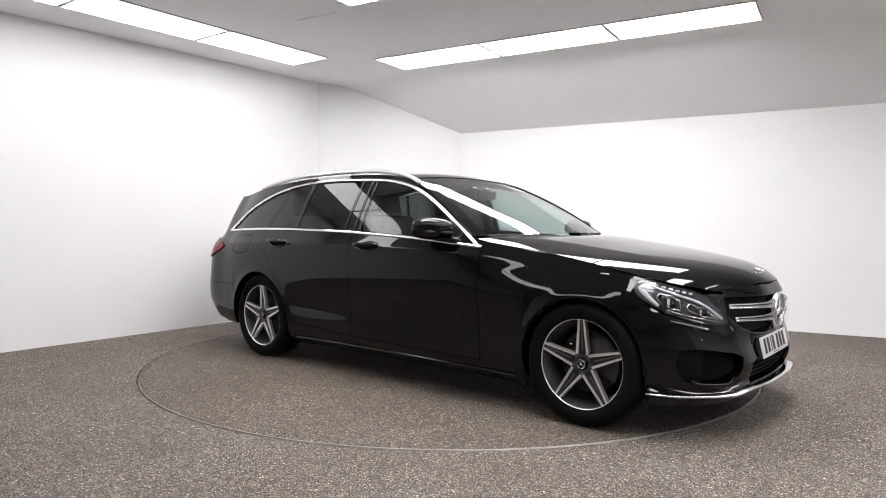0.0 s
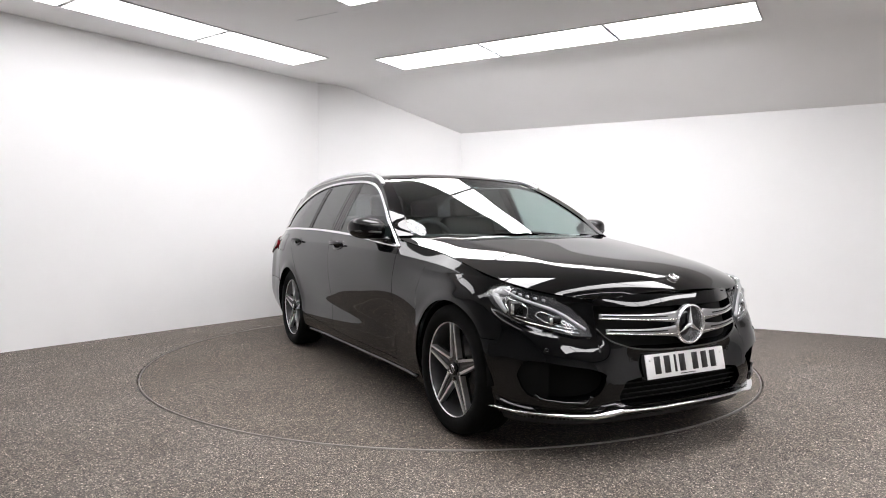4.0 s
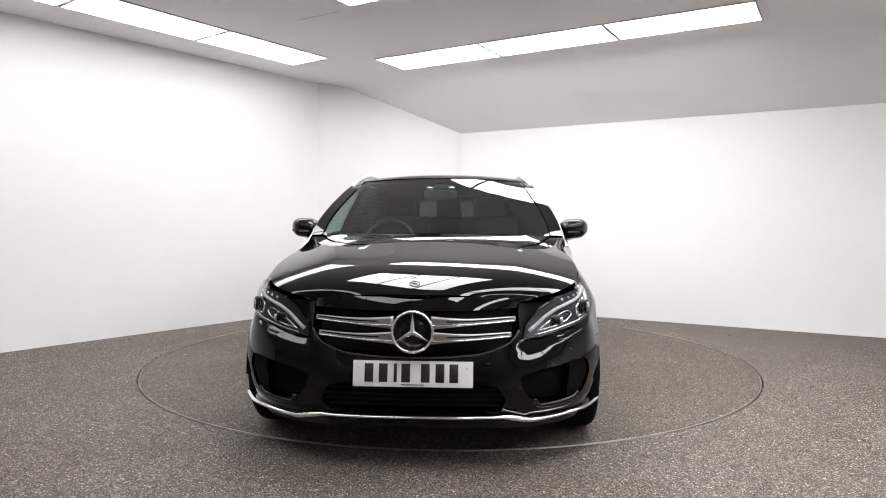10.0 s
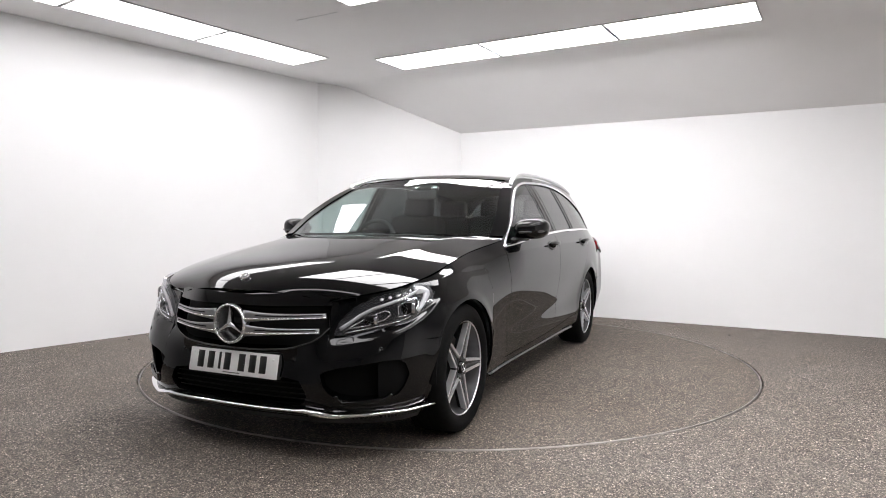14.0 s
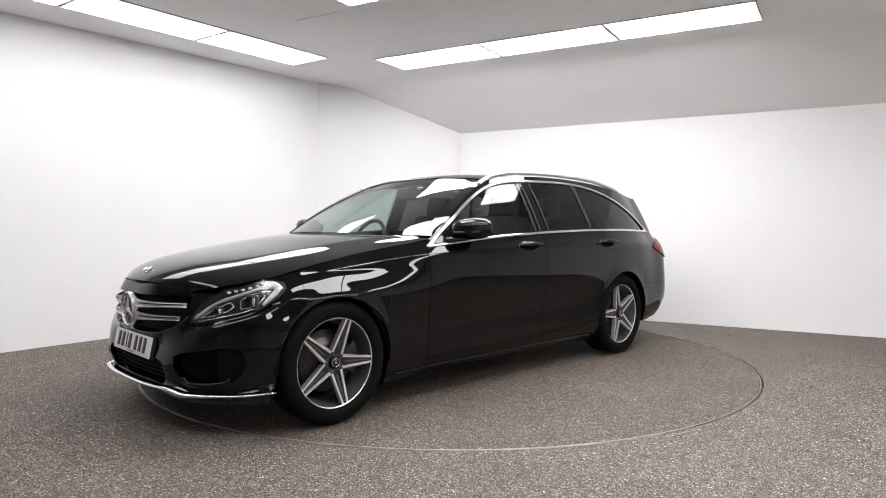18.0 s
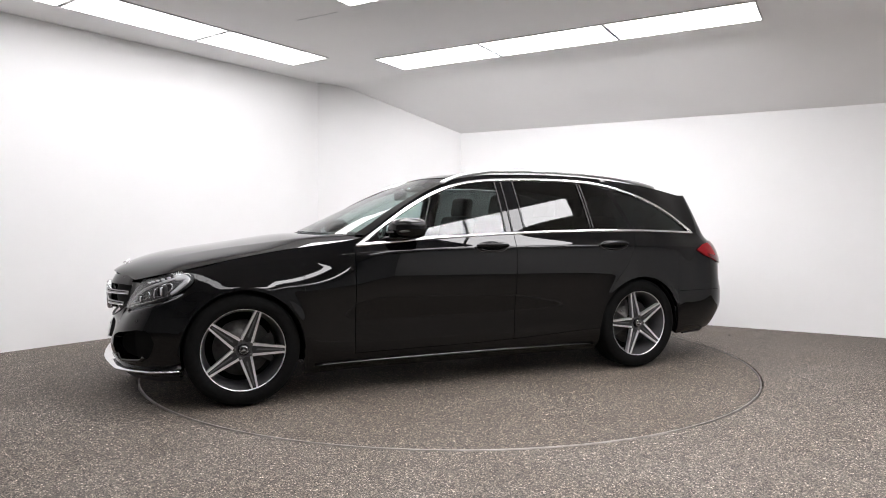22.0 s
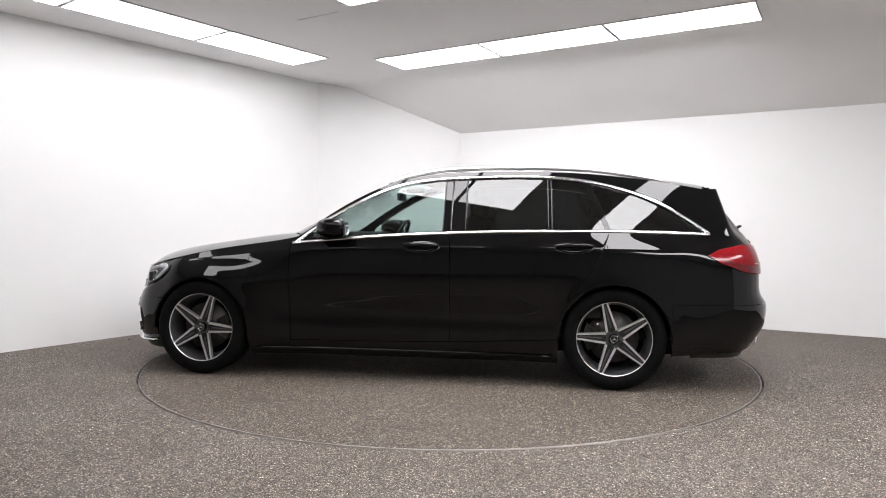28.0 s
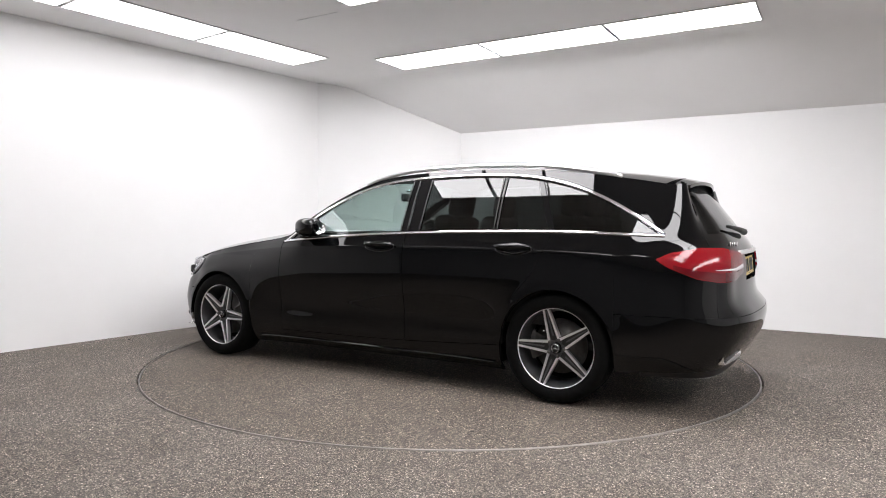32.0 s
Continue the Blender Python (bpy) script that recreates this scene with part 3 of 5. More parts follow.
BONNET_SIDE = faired([(0.66, 0.985), (0.757, 0.962), (1.0, 0.926), (1.3, 0.884), (1.55, 0.836), (1.668, 0.803), (1.74, 0.798), (1.80, 0.788), (1.88, 0.765), (1.95, 0.735), (2.0, 0.716), (2.05, 0.712)], 0.05)
DOOR_LOW = curve([(0.757, 0.262), (-0.36, 0.282), (-1.1, 0.32)])
WHEEL_X, WHEEL_R, ARCH_R = 1.42, 0.329, 0.352


def arch(x, xc):
    return 0.329 + np.sqrt(np.maximum(ARCH_R**2 - (x - xc) ** 2, 0))


def arch_xs(xc, n=25):
    return [xc + ARCH_R * math.sin(a) for a in np.linspace(-math.pi / 2, math.pi / 2, n)]


CAR = new("estate_car")
tagged(CAR, "glossy black estate car with dark rear glass and silver trim", "car")
CAR_AT = Vector((0.226, -0.042, 0))


def body_part(name, geom, material, label="", parent=None, smooth=True):
    ob = part(name, geom, material, parent or CAR, label, smooth)
    if parent is None:
        ob.location = CAR_AT
    return ob


def sided(geom, side):
    return geom if side > 0 else mirrored(geom)


G = 0.0022


def side_of_car(side):
    word = "left" if side > 0 else "right"
    # front wing
    xs = np.array(sorted({*np.linspace(0.757 + G, 1.97, 84).tolist(), *[x for x in arch_xs(1.42) if x < 1.70], 1.0679}))
    low = np.where(np.abs(xs - 1.42) < ARCH_R, arch(xs, 1.42), 0.20)
    low = np.where(xs > 1.70, 0.535 + 0.0 * xs, low)
    wing = body_part("front_wing", sided(skin_panel(q_side(xs, 0.6)[::-1], low[::-1], BONNET_SIDE(xs)[::-1] - G, 84, mid=WAIST(xs)[::-1]), side), PAINT)
    # doors
    xs = np.linspace(0.757 - G, -0.358 + G, 64)
    fd = body_part("front_door", sided(skin_panel(q_side(xs), DOOR_LOW(xs) + G, BELT(xs) - 0.004, 84, mid=WAIST(xs)), side), PAINT)
    edge = curve([(-1.385, 1.019), (-1.36, 0.93), (-1.28, 0.77), (-1.17, 0.64), (-1.115, 0.535)], False)
    xs = np.array(sorted({*np.linspace(-0.358 - G, -1.383, 52).tolist(), -1.069, -1.115}))[::-1]
    low = np.where(xs < -1.068, np.maximum(arch(xs, -1.42), np.where(xs < -1.115, edge(xs), 0)), DOOR_LOW(xs))
    rd = body_part("rear_door", sided(skin_panel(q_side(xs), low + G, BELT(xs) - 0.004, 84, mid=WAIST(xs)), side), PAINT)
    # rear quarter, with the pillar up to the roof
    qe = q_side(-1.12), q_side(-2.30, 0.6)
    qs = np.array(sorted({*np.linspace(qe[0], qe[1], 70).tolist(), *q_side(np.array([x for x in arch_xs(-1.42) if x < -1.12])).tolist(), float(q_side(-1.385)), float(q_side(-1.772)), float(q_side(-1.7725))}))
    x6 = skin(qs, np.full(len(qs), 0.6))[:, 0]
    low = np.where(x6 > -1.772, arch(x6, -1.42), 0.562)
    high = np.where(x6 > -1.385, edge(x6) - G, BELT(x6) - 0.004)
    stop = x6 > -2.03
    quarter = [skin_panel(qs[stop], low[stop], np.maximum(high, low + 0.001)[stop], 84, mid=WAIST(x6[stop]))]
    qs2 = np.linspace(qs[stop][-1], qe[1], 26)
    quarter.append(skin_panel(qs2, np.full(26, 0.562), np.linspace(1.294, 1.308, 26), 50))
    q0 = qs[stop][-1]
    xs = np.linspace(0.80, -2.01, 110)
    zt, zr = CHROME_TOP(xs) + 0.006, ROOF_EDGE(xs)
    t = np.linspace(0, 1, 22)[None, :]
    z = zt[:, None] * (1 - t) + zr[:, None] * t
    q = q_side(np.repeat(xs[:, None], 22, 1), z)
    n = skin_normal(q, z)
    quarter.append(sheet(skin(q, z), n, 0.01))
    # close the small wedge behind the rear tip of the window line
    t = np.linspace(0, 1, 14)[None, :]
    za = np.linspace(1.006, ROOF_EDGE(-2.01), 36)
    qa = q_side(np.full(36, -2.01), za)
    qb = np.full(36, q0)
    w = np.linspace(0, 1, 10)[:, None]
    q, z = qa[None, :] * (1 - w) + qb[None, :] * w, np.repeat(za[None, :], 10, 0)
    quarter.append(sheet(skin(q, z), skin_normal(q, z), 0))
    body_part("side_frame", sided(join(*quarter), side), PAINT)
    # sill
    xs = np.linspace(1.062, -1.062, 60)
    sill = skin_panel(q_side(xs), np.full(60, 0.148), DOOR_LOW(xs) - G, 16)
    body_part("sill", sided(sill, side), PAINT)
    body_part("sill_strip", sided(skin_strip([(float(q_side(x)), 0.205) for x in np.linspace(1.0, -1.02, 40)], 0.028 * np.sin(np.linspace(0.12, math.pi - 0.12, 40)) ** 0.5, 0.014), side), PAINT)
    # glass
    def pane(name, x0, x1, lo, hi, material, parent, k=30):
        xs = np.linspace(x0, x1, k)
        a, b = lo(xs), hi(xs)
        t = np.linspace(0, 1, 16)[None, :]
        z = a[:, None] * (1 - t) + np.maximum(b, a + 0.001)[:, None] * t
        q = q_side(np.repeat(xs[:, None], 16, 1), z)
        n = skin_normal(q, z)
        g = sheet(skin(q, z) - 0.008 * n, n, 0.004)
        ob = body_part(name, sided(g, side), material, parent=parent)
        return ob

    lo, hi = (lambda x: BELT(x) + 0.008), (lambda x: CHROME_TOP(x) - 0.010)
    pane("front_window", 0.60, -0.305, lo, hi, CLEAR_GLASS, fd, 40)
    pane("mirror_corner", 0.715, 0.598, lo, hi, GLOSS_BLACK, fd, 10)
    pane("door_pillar", -0.303, -0.356, lo, hi, GLOSS_BLACK, fd, 6)
    pane("door_pillar", -0.360, -0.455, lo, hi, GLOSS_BLACK, rd, 6)
    pane("rear_window", -0.457, -1.000, lo, hi, DARK_GLASS, rd, 24)
    pane("window_divider", -1.002, -1.022, lo, hi, GLOSS_BLACK, rd, 4)
    lean = curve([(-1.205, 1.40), (-1.365, 1.01)], False)
    lean2 = curve([(-1.245, 1.40), (-1.405, 1.01)], False)
    pane("fixed_window", -1.024, -1.362, lo, lambda x: np.where(x < -1.205, np.minimum(hi(x), lean(x)), hi(x)), DARK_GLASS, rd, 30)
    pane("rear_pillar", -1.206, -1.404, lambda x: np.where(x > -1.365, np.maximum(lo(x), lean(x)), lo(x)), lambda x: np.where(x < -1.245, np.minimum(hi(x), lean2(x)), hi(x)), GLOSS_BLACK, rd, 24)
    pane("quarter_window", -1.246, -2.0, lambda x: np.where(x > -1.405, np.maximum(lo(x), lean2(x)), lo(x)), hi, DARK_GLASS, None, 46)
    # seals at the edges of the panes
    for door, x0, x1 in ((fd, -0.303, -0.303), (fd, -0.357, -0.352), (rd, -0.455, -0.448), (rd, -1.000, -0.99), (rd, -1.022, -1.012)):
        zs = np.linspace(float(BELT(x0)) + 0.012, float(CHROME_TOP(x1)) - 0.014, 16)
        body_part("pane_seal", sided(skin_strip([(float(q_side(x, z)), z) for x, z in zip(np.linspace(x0, x1, 16), zs)], 0.006, 0.0025), side), SEAL_GREY, parent=door)
    # bright trim round the glass
    up = [(x, float(CHROME_TOP(x))) for x in np.linspace(0.735, -2.012, 120)]
    body_part("upper_window_trim", sided(skin_strip([(float(q_side(x, z)), z) for x, z in up], 0.021, 0.006), side), CHROME, "bright chrome window trim")
    dn = [(x, float(BELT(x))) for x in np.linspace(0.745, -2.016, 90)]
    body_part("lower_window_trim", sided(skin_strip([(float(q_side(x, z)), z) for x, z in dn], 0.019, 0.007), side), CHROME, "bright chrome window trim")
    # handles
    for door, hx, hz in ((fd, -0.17, 0.914), (rd, -1.16, 0.916)):
        q0 = float(q_side(hx, hz))
        qq = np.linspace(q0 - 0.115, q0 + 0.115, 24)
        p, n = skin(qq, np.full(24, hz)), skin_normal(qq, np.full(24, hz))
        bow = np.sqrt(np.maximum(0, 1 - ((qq - q0) / 0.118) ** 2))[:, None]
        path = p + n * (0.006 + 0.030 * bow ** 0.7)
        body_part("handle", sided(tube([tuple(v) for v in path], [0.007 + 0.012 * float(b) for b in bow[:, 0]], 12, 0.9), side), GLOSS_BLACK, parent=door)
        ring = [(q0 + 0.118 * math.cos(a), hz - 0.004 + 0.034 * math.sin(a)) for a in np.linspace(0, 2 * math.pi, 49)]
        body_part("handle_surround", sided(skin_strip(ring, 0.004, 0.0025), side), SEAL_GREY, parent=door)
        cup = lathe([(0.0, 0.001), (0.03, 0.0015), (0.042, 0.003), (0.045, 0.0)], 24)
        c = skin(q0, hz) + 0 * p[0]
        nn = skin_normal(np.array([q0]), np.array([hz]))[0]
        m = Matrix.Translation(Vector(c)) @ Vector((0, 1, 0)).rotation_difference(Vector(nn)).to_matrix().to_4x4() @ Matrix.Diagonal((2.3, 1, 0.85, 1))
        body_part("handle_cup", sided(moved(cup, m), side), GLOSS_BLACK, parent=door)
    # mirror
    bm = bmesh.new()
    bmesh.ops.create_uvsphere(bm, u_segments=32, v_segments=20, radius=1.0)
    for v in bm.verts:
        x, y, z = v.co
        sx = 0.118 if x > 0 else 0.085
        taper = 1.0 - 0.28 * max(0.0, y) ** 2
        v.co = (math.copysign(abs(x) ** (0.9 if x > 0 else 0.55), x) * sx * taper + 0.425 - 0.035 * y, 0.920 + 0.102 * math.copysign(abs(y) ** 0.66, y),
                1.032 + (0.070 if z > 0 else 0.064) * math.copysign(abs(z) ** 0.66, z) * taper + 0.008 * y)
    bm.verts.index_update()
    cap = [tuple(v.co) for v in bm.verts], [tuple(v.index for v in f.verts) for f in bm.faces]
    bm.free()
    mirror = body_part("door_mirror", sided(cap, side), PAINT)
    body_part("mirror_arm", sided(tube([(0.60, 0.79, 0.955), (0.55, 0.835, 0.968), (0.46, 0.89, 0.978)], [0.035, 0.03, 0.035], 12, 0.6), side), GLOSS_BLACK, parent=mirror)
    body_part("mirror_glass", sided(moved(lathe([(0.0, 0.0), (0.06, 0.0), (0.062, 0.004)], 28), Matrix.Translation((0.339, 0.925, 1.033)) @ Matrix.Rotation(radians(90), 4, "Z") @ Matrix.Diagonal((1.15, 1, 0.72, 1))), side), CHROME, parent=mirror)
    body_part("indicator_strip", sided(tube([(0.556, 0.87, 1.012), (0.540, 0.93, 1.014), (0.49, 0.995, 1.018), (0.41, 1.012, 1.022)], 0.006, 8), side), SATIN_BLACK, parent=mirror)
    return fd, rd


side_of_car(1)
side_of_car(-1)
# filler flap: a fine seam on the right rear quarter
flap = [(-1.56, 0.965), (-1.76, 0.965), (-1.80, 0.95), (-1.81, 0.90), (-1.79, 0.835), (-1.75, 0.822), (-1.62, 0.822), (-1.575, 0.84), (-1.545, 0.90), (-1.54, 0.945), (-1.56, 0.965)]
body_part("filler_flap_seam", mirrored(skin_strip([(float(q_side(x, z)), z) for x, z in along(flap, 60)], 0.0035, 0.0007)), DARK_GAP)


# ---- top panels ----
def dense(pts, n):
    p = np.array(pts, float)
    d = np.concatenate([[0], np.cumsum(np.linalg.norm(np.diff(p, axis=0), axis=1))])
    s = np.linspace(0, d[-1], n)
    return np.stack([curve(list(zip(d, p[:, k])))(s) for k in range(p.shape[1])], -1)


def crowned(centre, edge, rows, cols, bulge=2.1, lift=None):
    """A symmetric panel between a centre line and its left edge line; rows run along, cols across."""
    c, e = dense(centre, rows), np.asarray(edge)
    w = np.linspace(-1, 1, cols)[None, :]
    a = np.abs(w)
    x = c[:, :1] + (e[:, :1] - c[:, :1]) * a**2
    y = e[:, 1:2] * w
    z = c[:, 2:] + (e[:, 2:] - c[:, 2:]) * a**bulge
    p = np.stack([x + 0 * w, y, z], -1)
    if lift is not None:
        p[..., 2] += lift(p[..., 0], np.abs(p[..., 1]), np.repeat(a, rows, 0))
    du, dv = np.gradient(p, axis=0), np.gradient(p, axis=1)
    n = np.cross(du, dv)
    n *= np.sign(n[..., 2:3] + 1e-9)
    n /= np.linalg.norm(n, axis=-1, keepdims=True)
    return p, n


def edge_line(xs, zs):
    return skin(q_side(xs, zs), zs)


def wound(p, n, flange=0.012):
    v, f = sheet(p, n, flange)
    a, b, c = (Vector(v[i]) for i in f[0][:3])
    if (b - a).cross(c - a).dot(Vector(n[0, 0])) < 0:
        f = [tuple(reversed(q)) for q in f]
    return v, f


xs = np.linspace(2.025, 0.69, 60)
bonnet_edge = edge_line(xs, BONNET_SIDE(xs) + 0.001)
ease = lambda v, a, b: np.clip((v - a) / (b - a), 0, 1) ** 2 * (3 - 2 * np.clip((v - a) / (b - a), 0, 1))


def bonnet_lift(x, y, a):
    """Two pressed ridges that run from the screen's foot to the corners of the grille."""
    ridge = 0.435 + 0.15 * np.clip((2.05 - x) / 1.2, 0, 1)
    d = np.sqrt((y - ridge) ** 2 + 0.010**2)
    return 0.008 * np.exp(-d / 0.12) * ease(2.05 - x, 0.12, 0.6)


def fair_line(pts, rows, degree=4):
    """Points of a line, as low-degree curves over its length."""
    c = np.array(pts, float)
    d = np.concatenate([[0], np.cumsum(np.linalg.norm(np.diff(c, axis=0), axis=1))])
    s = np.linspace(0, d[-1], rows)
    return np.stack([np.polyval(np.polyfit(d, c[:, k], degree), s) for k in range(3)], -1)


bonnet_edge = fair_line(bonnet_edge, 60, 5)
p, n = crowned(fair_line([(2.135, 0, 0.755), (2.10, 0, 0.792), (2.03, 0, 0.822), (1.814, 0, 0.876), (1.438, 0, 0.940), (1.044, 0, 0.988), (0.95, 0, 0.994)], 60), bonnet_edge, 60, 81, 2.6, bonnet_lift)
body_part("bonnet", wound(p, n), PAINT)
xs = np.linspace(0.685, -0.03, 40)
screen_edge = edge_line(xs, ROOF_EDGE(xs))
p, n = crowned([(0.93, 0, 1.010), (0.70, 0, 1.113), (0.457, 0, 1.219), (0.193, 0, 1.333), (0.02, 0, 1.406)], screen_edge, 40, 61, 2.1)
inner = p[:, 3:-3] - 0.004 * n[:, 3:-3]
body_part("windscreen", wound(inner, n[:, 3:-3], 0.004), CLEAR_GLASS, "large clear curved windscreen")
for cols in (slice(0, 4), slice(-4, None)):
    body_part("screen_pillar", wound(p[:, cols] + 0.002 * n[:, cols], n[:, cols], 0.02), PAINT)
xs = np.linspace(-0.03, -1.99, 70)
roof_edge = edge_line(xs, ROOF_EDGE(xs))
p, n = crowned([(0.02, 0, 1.405), (-0.05, 0, 1.424), (-0.4, 0, 1.447), (-0.9, 0, 1.452), (-1.4, 0, 1.431), (-1.85, 0, 1.386), (-2.03, 0, 1.358)], roof_edge, 70, 41, 2.3)
body_part("roof", wound(p, n), PAINT)

# cowl, scuttle and inner shell that shows dark at the gaps
body_part("scuttle", wound(*(lambda a, b: (a, b))(*crowned([(1.0, 0, 0.972), (0.93, 0, 0.965), (0.85, 0, 0.975)], edge_line(np.linspace(0.76, 0.62, 8), np.full(8, 0.945)), 8, 31))), SATIN_BLACK)
for side in (1, -1):
    xs = np.array(sorted({*np.linspace(1.95, -2.1, 120).tolist(), *arch_xs(1.42), *arch_xs(-1.42), 1.0679, 1.7721, -1.0679, -1.7721}))[::-1]
    low = np.where(np.abs(xs - 1.42) < ARCH_R, arch(xs, 1.42), np.where(np.abs(xs + 1.42) < ARCH_R, arch(xs, -1.42), 0.24))
    g = skin_panel(q_side(xs), low + 0.004, np.minimum(BELT(np.clip(xs, -2.02, 0.8)), BONNET_SIDE(np.clip(xs, 0.757, 2.05))) - 0.012, 20, -0.014, 0.0)
    body_part("inner_panel", sided(g, side), DARK_GAP)
    # wheel housings
    for xc in (1.42, -1.42):
        arc = np.linspace(-0.01 * math.pi, 1.01 * math.pi, 40)
        verts, faces = [], []
        for i, a in enumerate(arc):
            for y, r in ((0.45, 0.37), (0.80, 0.37), (0.868, 0.352), (0.868, 0.346)):
                verts.append((xc + r * math.cos(a), y, 0.329 + r * math.sin(a)))
        for i in range(39):
            for j in range(3):
                faces.append((i * 4 + j, i * 4 + j + 1, i * 4 + 5 + j, i * 4 + 4 + j))
        k = len(verts)
        verts += [(xc + 0.37 * math.cos(a), 0.45, 0.329 + 0.37 * math.sin(a)) for a in arc]
        faces.append(tuple(range(k, k + 40)))
        body_part("wheel_housing", sided((verts, faces), side), DARK_GAP, smooth=False)
body_part("underbody", join(rounded_box((3.9, 1.2, 0.12), 0.03, 2, (-0.15, 0, 0.25)), rounded_box((2.05, 1.46, 0.08), 0.02, 2, (0, 0, 0.22))), DARK_GAP)


# ---- nose ----
def both(geom):
    return join(geom, mirrored(geom))


q_corner = float(q_side(1.768, 0.45))
grille_low = curve([(0.0, 0.482), (0.2, 0.488), (0.35, 0.512), (0.44, 0.56), (0.47, 0.60)])
GRILLE_Q = float(q_front(0.462, 0.6))
qs = steps(0.0, q_corner, 130, 0.40, 0.47, 0.56, GRILLE_Q, GRILLE_Q + 0.0005, float(q_side(1.90, 0.4)))
yq = skin(qs, np.full(len(qs), 0.55))[:, 1]
top = np.where(qs <= GRILLE_Q, grille_low(yq), np.interp(qs, [GRILLE_Q, float(q_side(1.96, 0.6)), float(q_side(1.93, 0.6)), q_corner], [0.708, 0.715, 0.545, 0.532]))
qi = float(q_side(1.90, 0.4))
hole_lo = np.interp(qs, [0, 0.36, 0.385, 0.40, 0.47, 0.485, 0.51, 0.55, 0.62, 0.72, qi - 0.10, qi - 0.05, qi - 0.02, qi, q_corner],
                    [0.248, 0.250, 0.266, 0.29, 0.392, 0.345, 0.312, 0.290, 0.277, 0.274, 0.282, 0.300, 0.335, 0.385, 0.385])
hole_hi = np.interp(qs, [0, 0.30, 0.37, 0.40, 0.47, 0.49, 0.55, 0.62, qi - 0.12, qi - 0.05, qi - 0.02, qi, q_corner],
                    [0.372, 0.372, 0.362, 0.310, 0.398, 0.410, 0.427, 0.437, 0.458, 0.458, 0.440, 0.392, 0.392])
levels = [np.full(len(qs), 0.185), hole_lo, hole_hi, top]
zrows = []
for a, b, k in zip(levels, levels[1:], (6, 8, 16)):
    zrows += [a + (b - a) * t for t in np.linspace(0, 1, k, endpoint=False)]
zrows.append(top)
z = np.stack(zrows, 1)
q = np.repeat(qs[:, None], z.shape[1], 1)
keep = lambda i, j: not (6 <= j < 14 and (qs[i + 1] <= 0.4001 or (qs[i] >= 0.4699 and qs[i + 1] <= qi + 1e-4)))
n = skin_normal(q, z)
xa = np.linspace(1.770, 1.690, 12)
arch_end = skin_panel(q_side(xa, 0.45), arch(xa, 1.42), np.full(12, 0.532), 8)
BUMPER = body_part("front_bumper", both(join(sheet(skin(q, z), n, 0.05, keep), arch_end)), PAINT)
# dark mesh behind the openings
qs2 = np.linspace(0, q_corner - 0.02, 60)
mesh_back = skin_panel(qs2, np.full(60, 0.21), np.full(60, 0.50), 12, -0.055, 0)
body_part("intake_backing", both(mesh_back), DARK_GAP, parent=BUMPER)
for k in np.linspace(0.272, 0.345, 4):
    body_part("intake_bar", moved(tube([tuple(v) for v in np.concatenate([skin(np.linspace(0.39, 0, 12), np.full(12, k)) * (1, -1, 1), skin(np.linspace(0.03, 0.39, 12), np.full(12, k))])], 0.003, 6), Matrix.Translation((-0.03, 0, 0))), GRILLE_BLACK, parent=BUMPER)
for side in (1, -1):
    fin = [(0.735, 0.305), (0.72, 0.288), (0.70, 0.280), (0.64, 0.272), (0.55, 0.268), (0.535, 0.285), (0.53, 0.305)]
    body_part("intake_fin", sided(skin_strip([(float(q_front(y, z)), z) for y, z in along(fin, 40)], 0.020, 0.010), side), PAINT, parent=BUMPER)
plan = curve([(0.0, 2.195), (0.25, 2.183), (0.42, 2.150), (0.50, 2.118), (0.60, 2.060), (0.70, 1.985), (0.80, 1.885), (0.862, 1.775)])
rise = curve([(0.0, 0.238), (0.40, 0.236), (0.52, 0.213), (0.62, 0.215), (0.80, 0.224), (0.862, 0.232)], False)
ys = np.linspace(0, 0.862, 70)
px, pz = plan(ys), rise(ys)
tx, ty = np.gradient(px), np.gradient(ys)
nx, ny = ty / np.hypot(tx, ty), -tx / np.hypot(tx, ty)
thick = np.interp(ys, [0, 0.36, 0.47, 0.56, 0.862], [0.55, 0.6, 1.15, 0.8, 0.5])
verts, faces = [], []
for k in range(70):
    for o, u in ((-0.045, 0.012), (-0.012, 0.013), (0.0, 0.006), (0.003, -0.004), (0.0, -0.010), (-0.045, -0.016)):
        verts.append((px[k] + nx[k] * o, ys[k] + ny[k] * o, pz[k] + u * thick[k]))
for k in range(69):
    for j in range(5):
        faces.append((k * 6 + j, k * 6 + j + 1, k * 6 + j + 7, k * 6 + j + 6))
faces.append(tuple(range(69 * 6, 70 * 6)))
body_part("chrome_lip", both((verts, faces)), CHROME, "chrome front splitter strip", BUMPER)
body_part("splitter", both(skin_panel(np.linspace(0, q_corner - 0.02, 50), np.full(50, 0.16), np.full(50, 0.20), 4, 0.0, 0.03)), SATIN_BLACK, parent=BUMPER)

for side in (1, -1):
    for y, z in ((0.323, 0.452), (0.70, 0.507)):
        q0 = float(q_front(y, z))
        c, nn = skin(np.array([q0]), np.array([z]))[0], skin_normal(np.array([q0]), np.array([z]))[0]
        m = Matrix.Translation(Vector(c)) @ Vector((0, 1, 0)).rotation_difference(Vector(nn)).to_matrix().to_4x4()
        body_part("parking_sensor", sided(moved(lathe([(0.0, 0.001), (0.007, 0.0012), (0.0085, 0.0022), (0.0105, 0.0015), (0.011, -0.002)], 20), m), side), GLOSS_BLACK, parent=BUMPER)

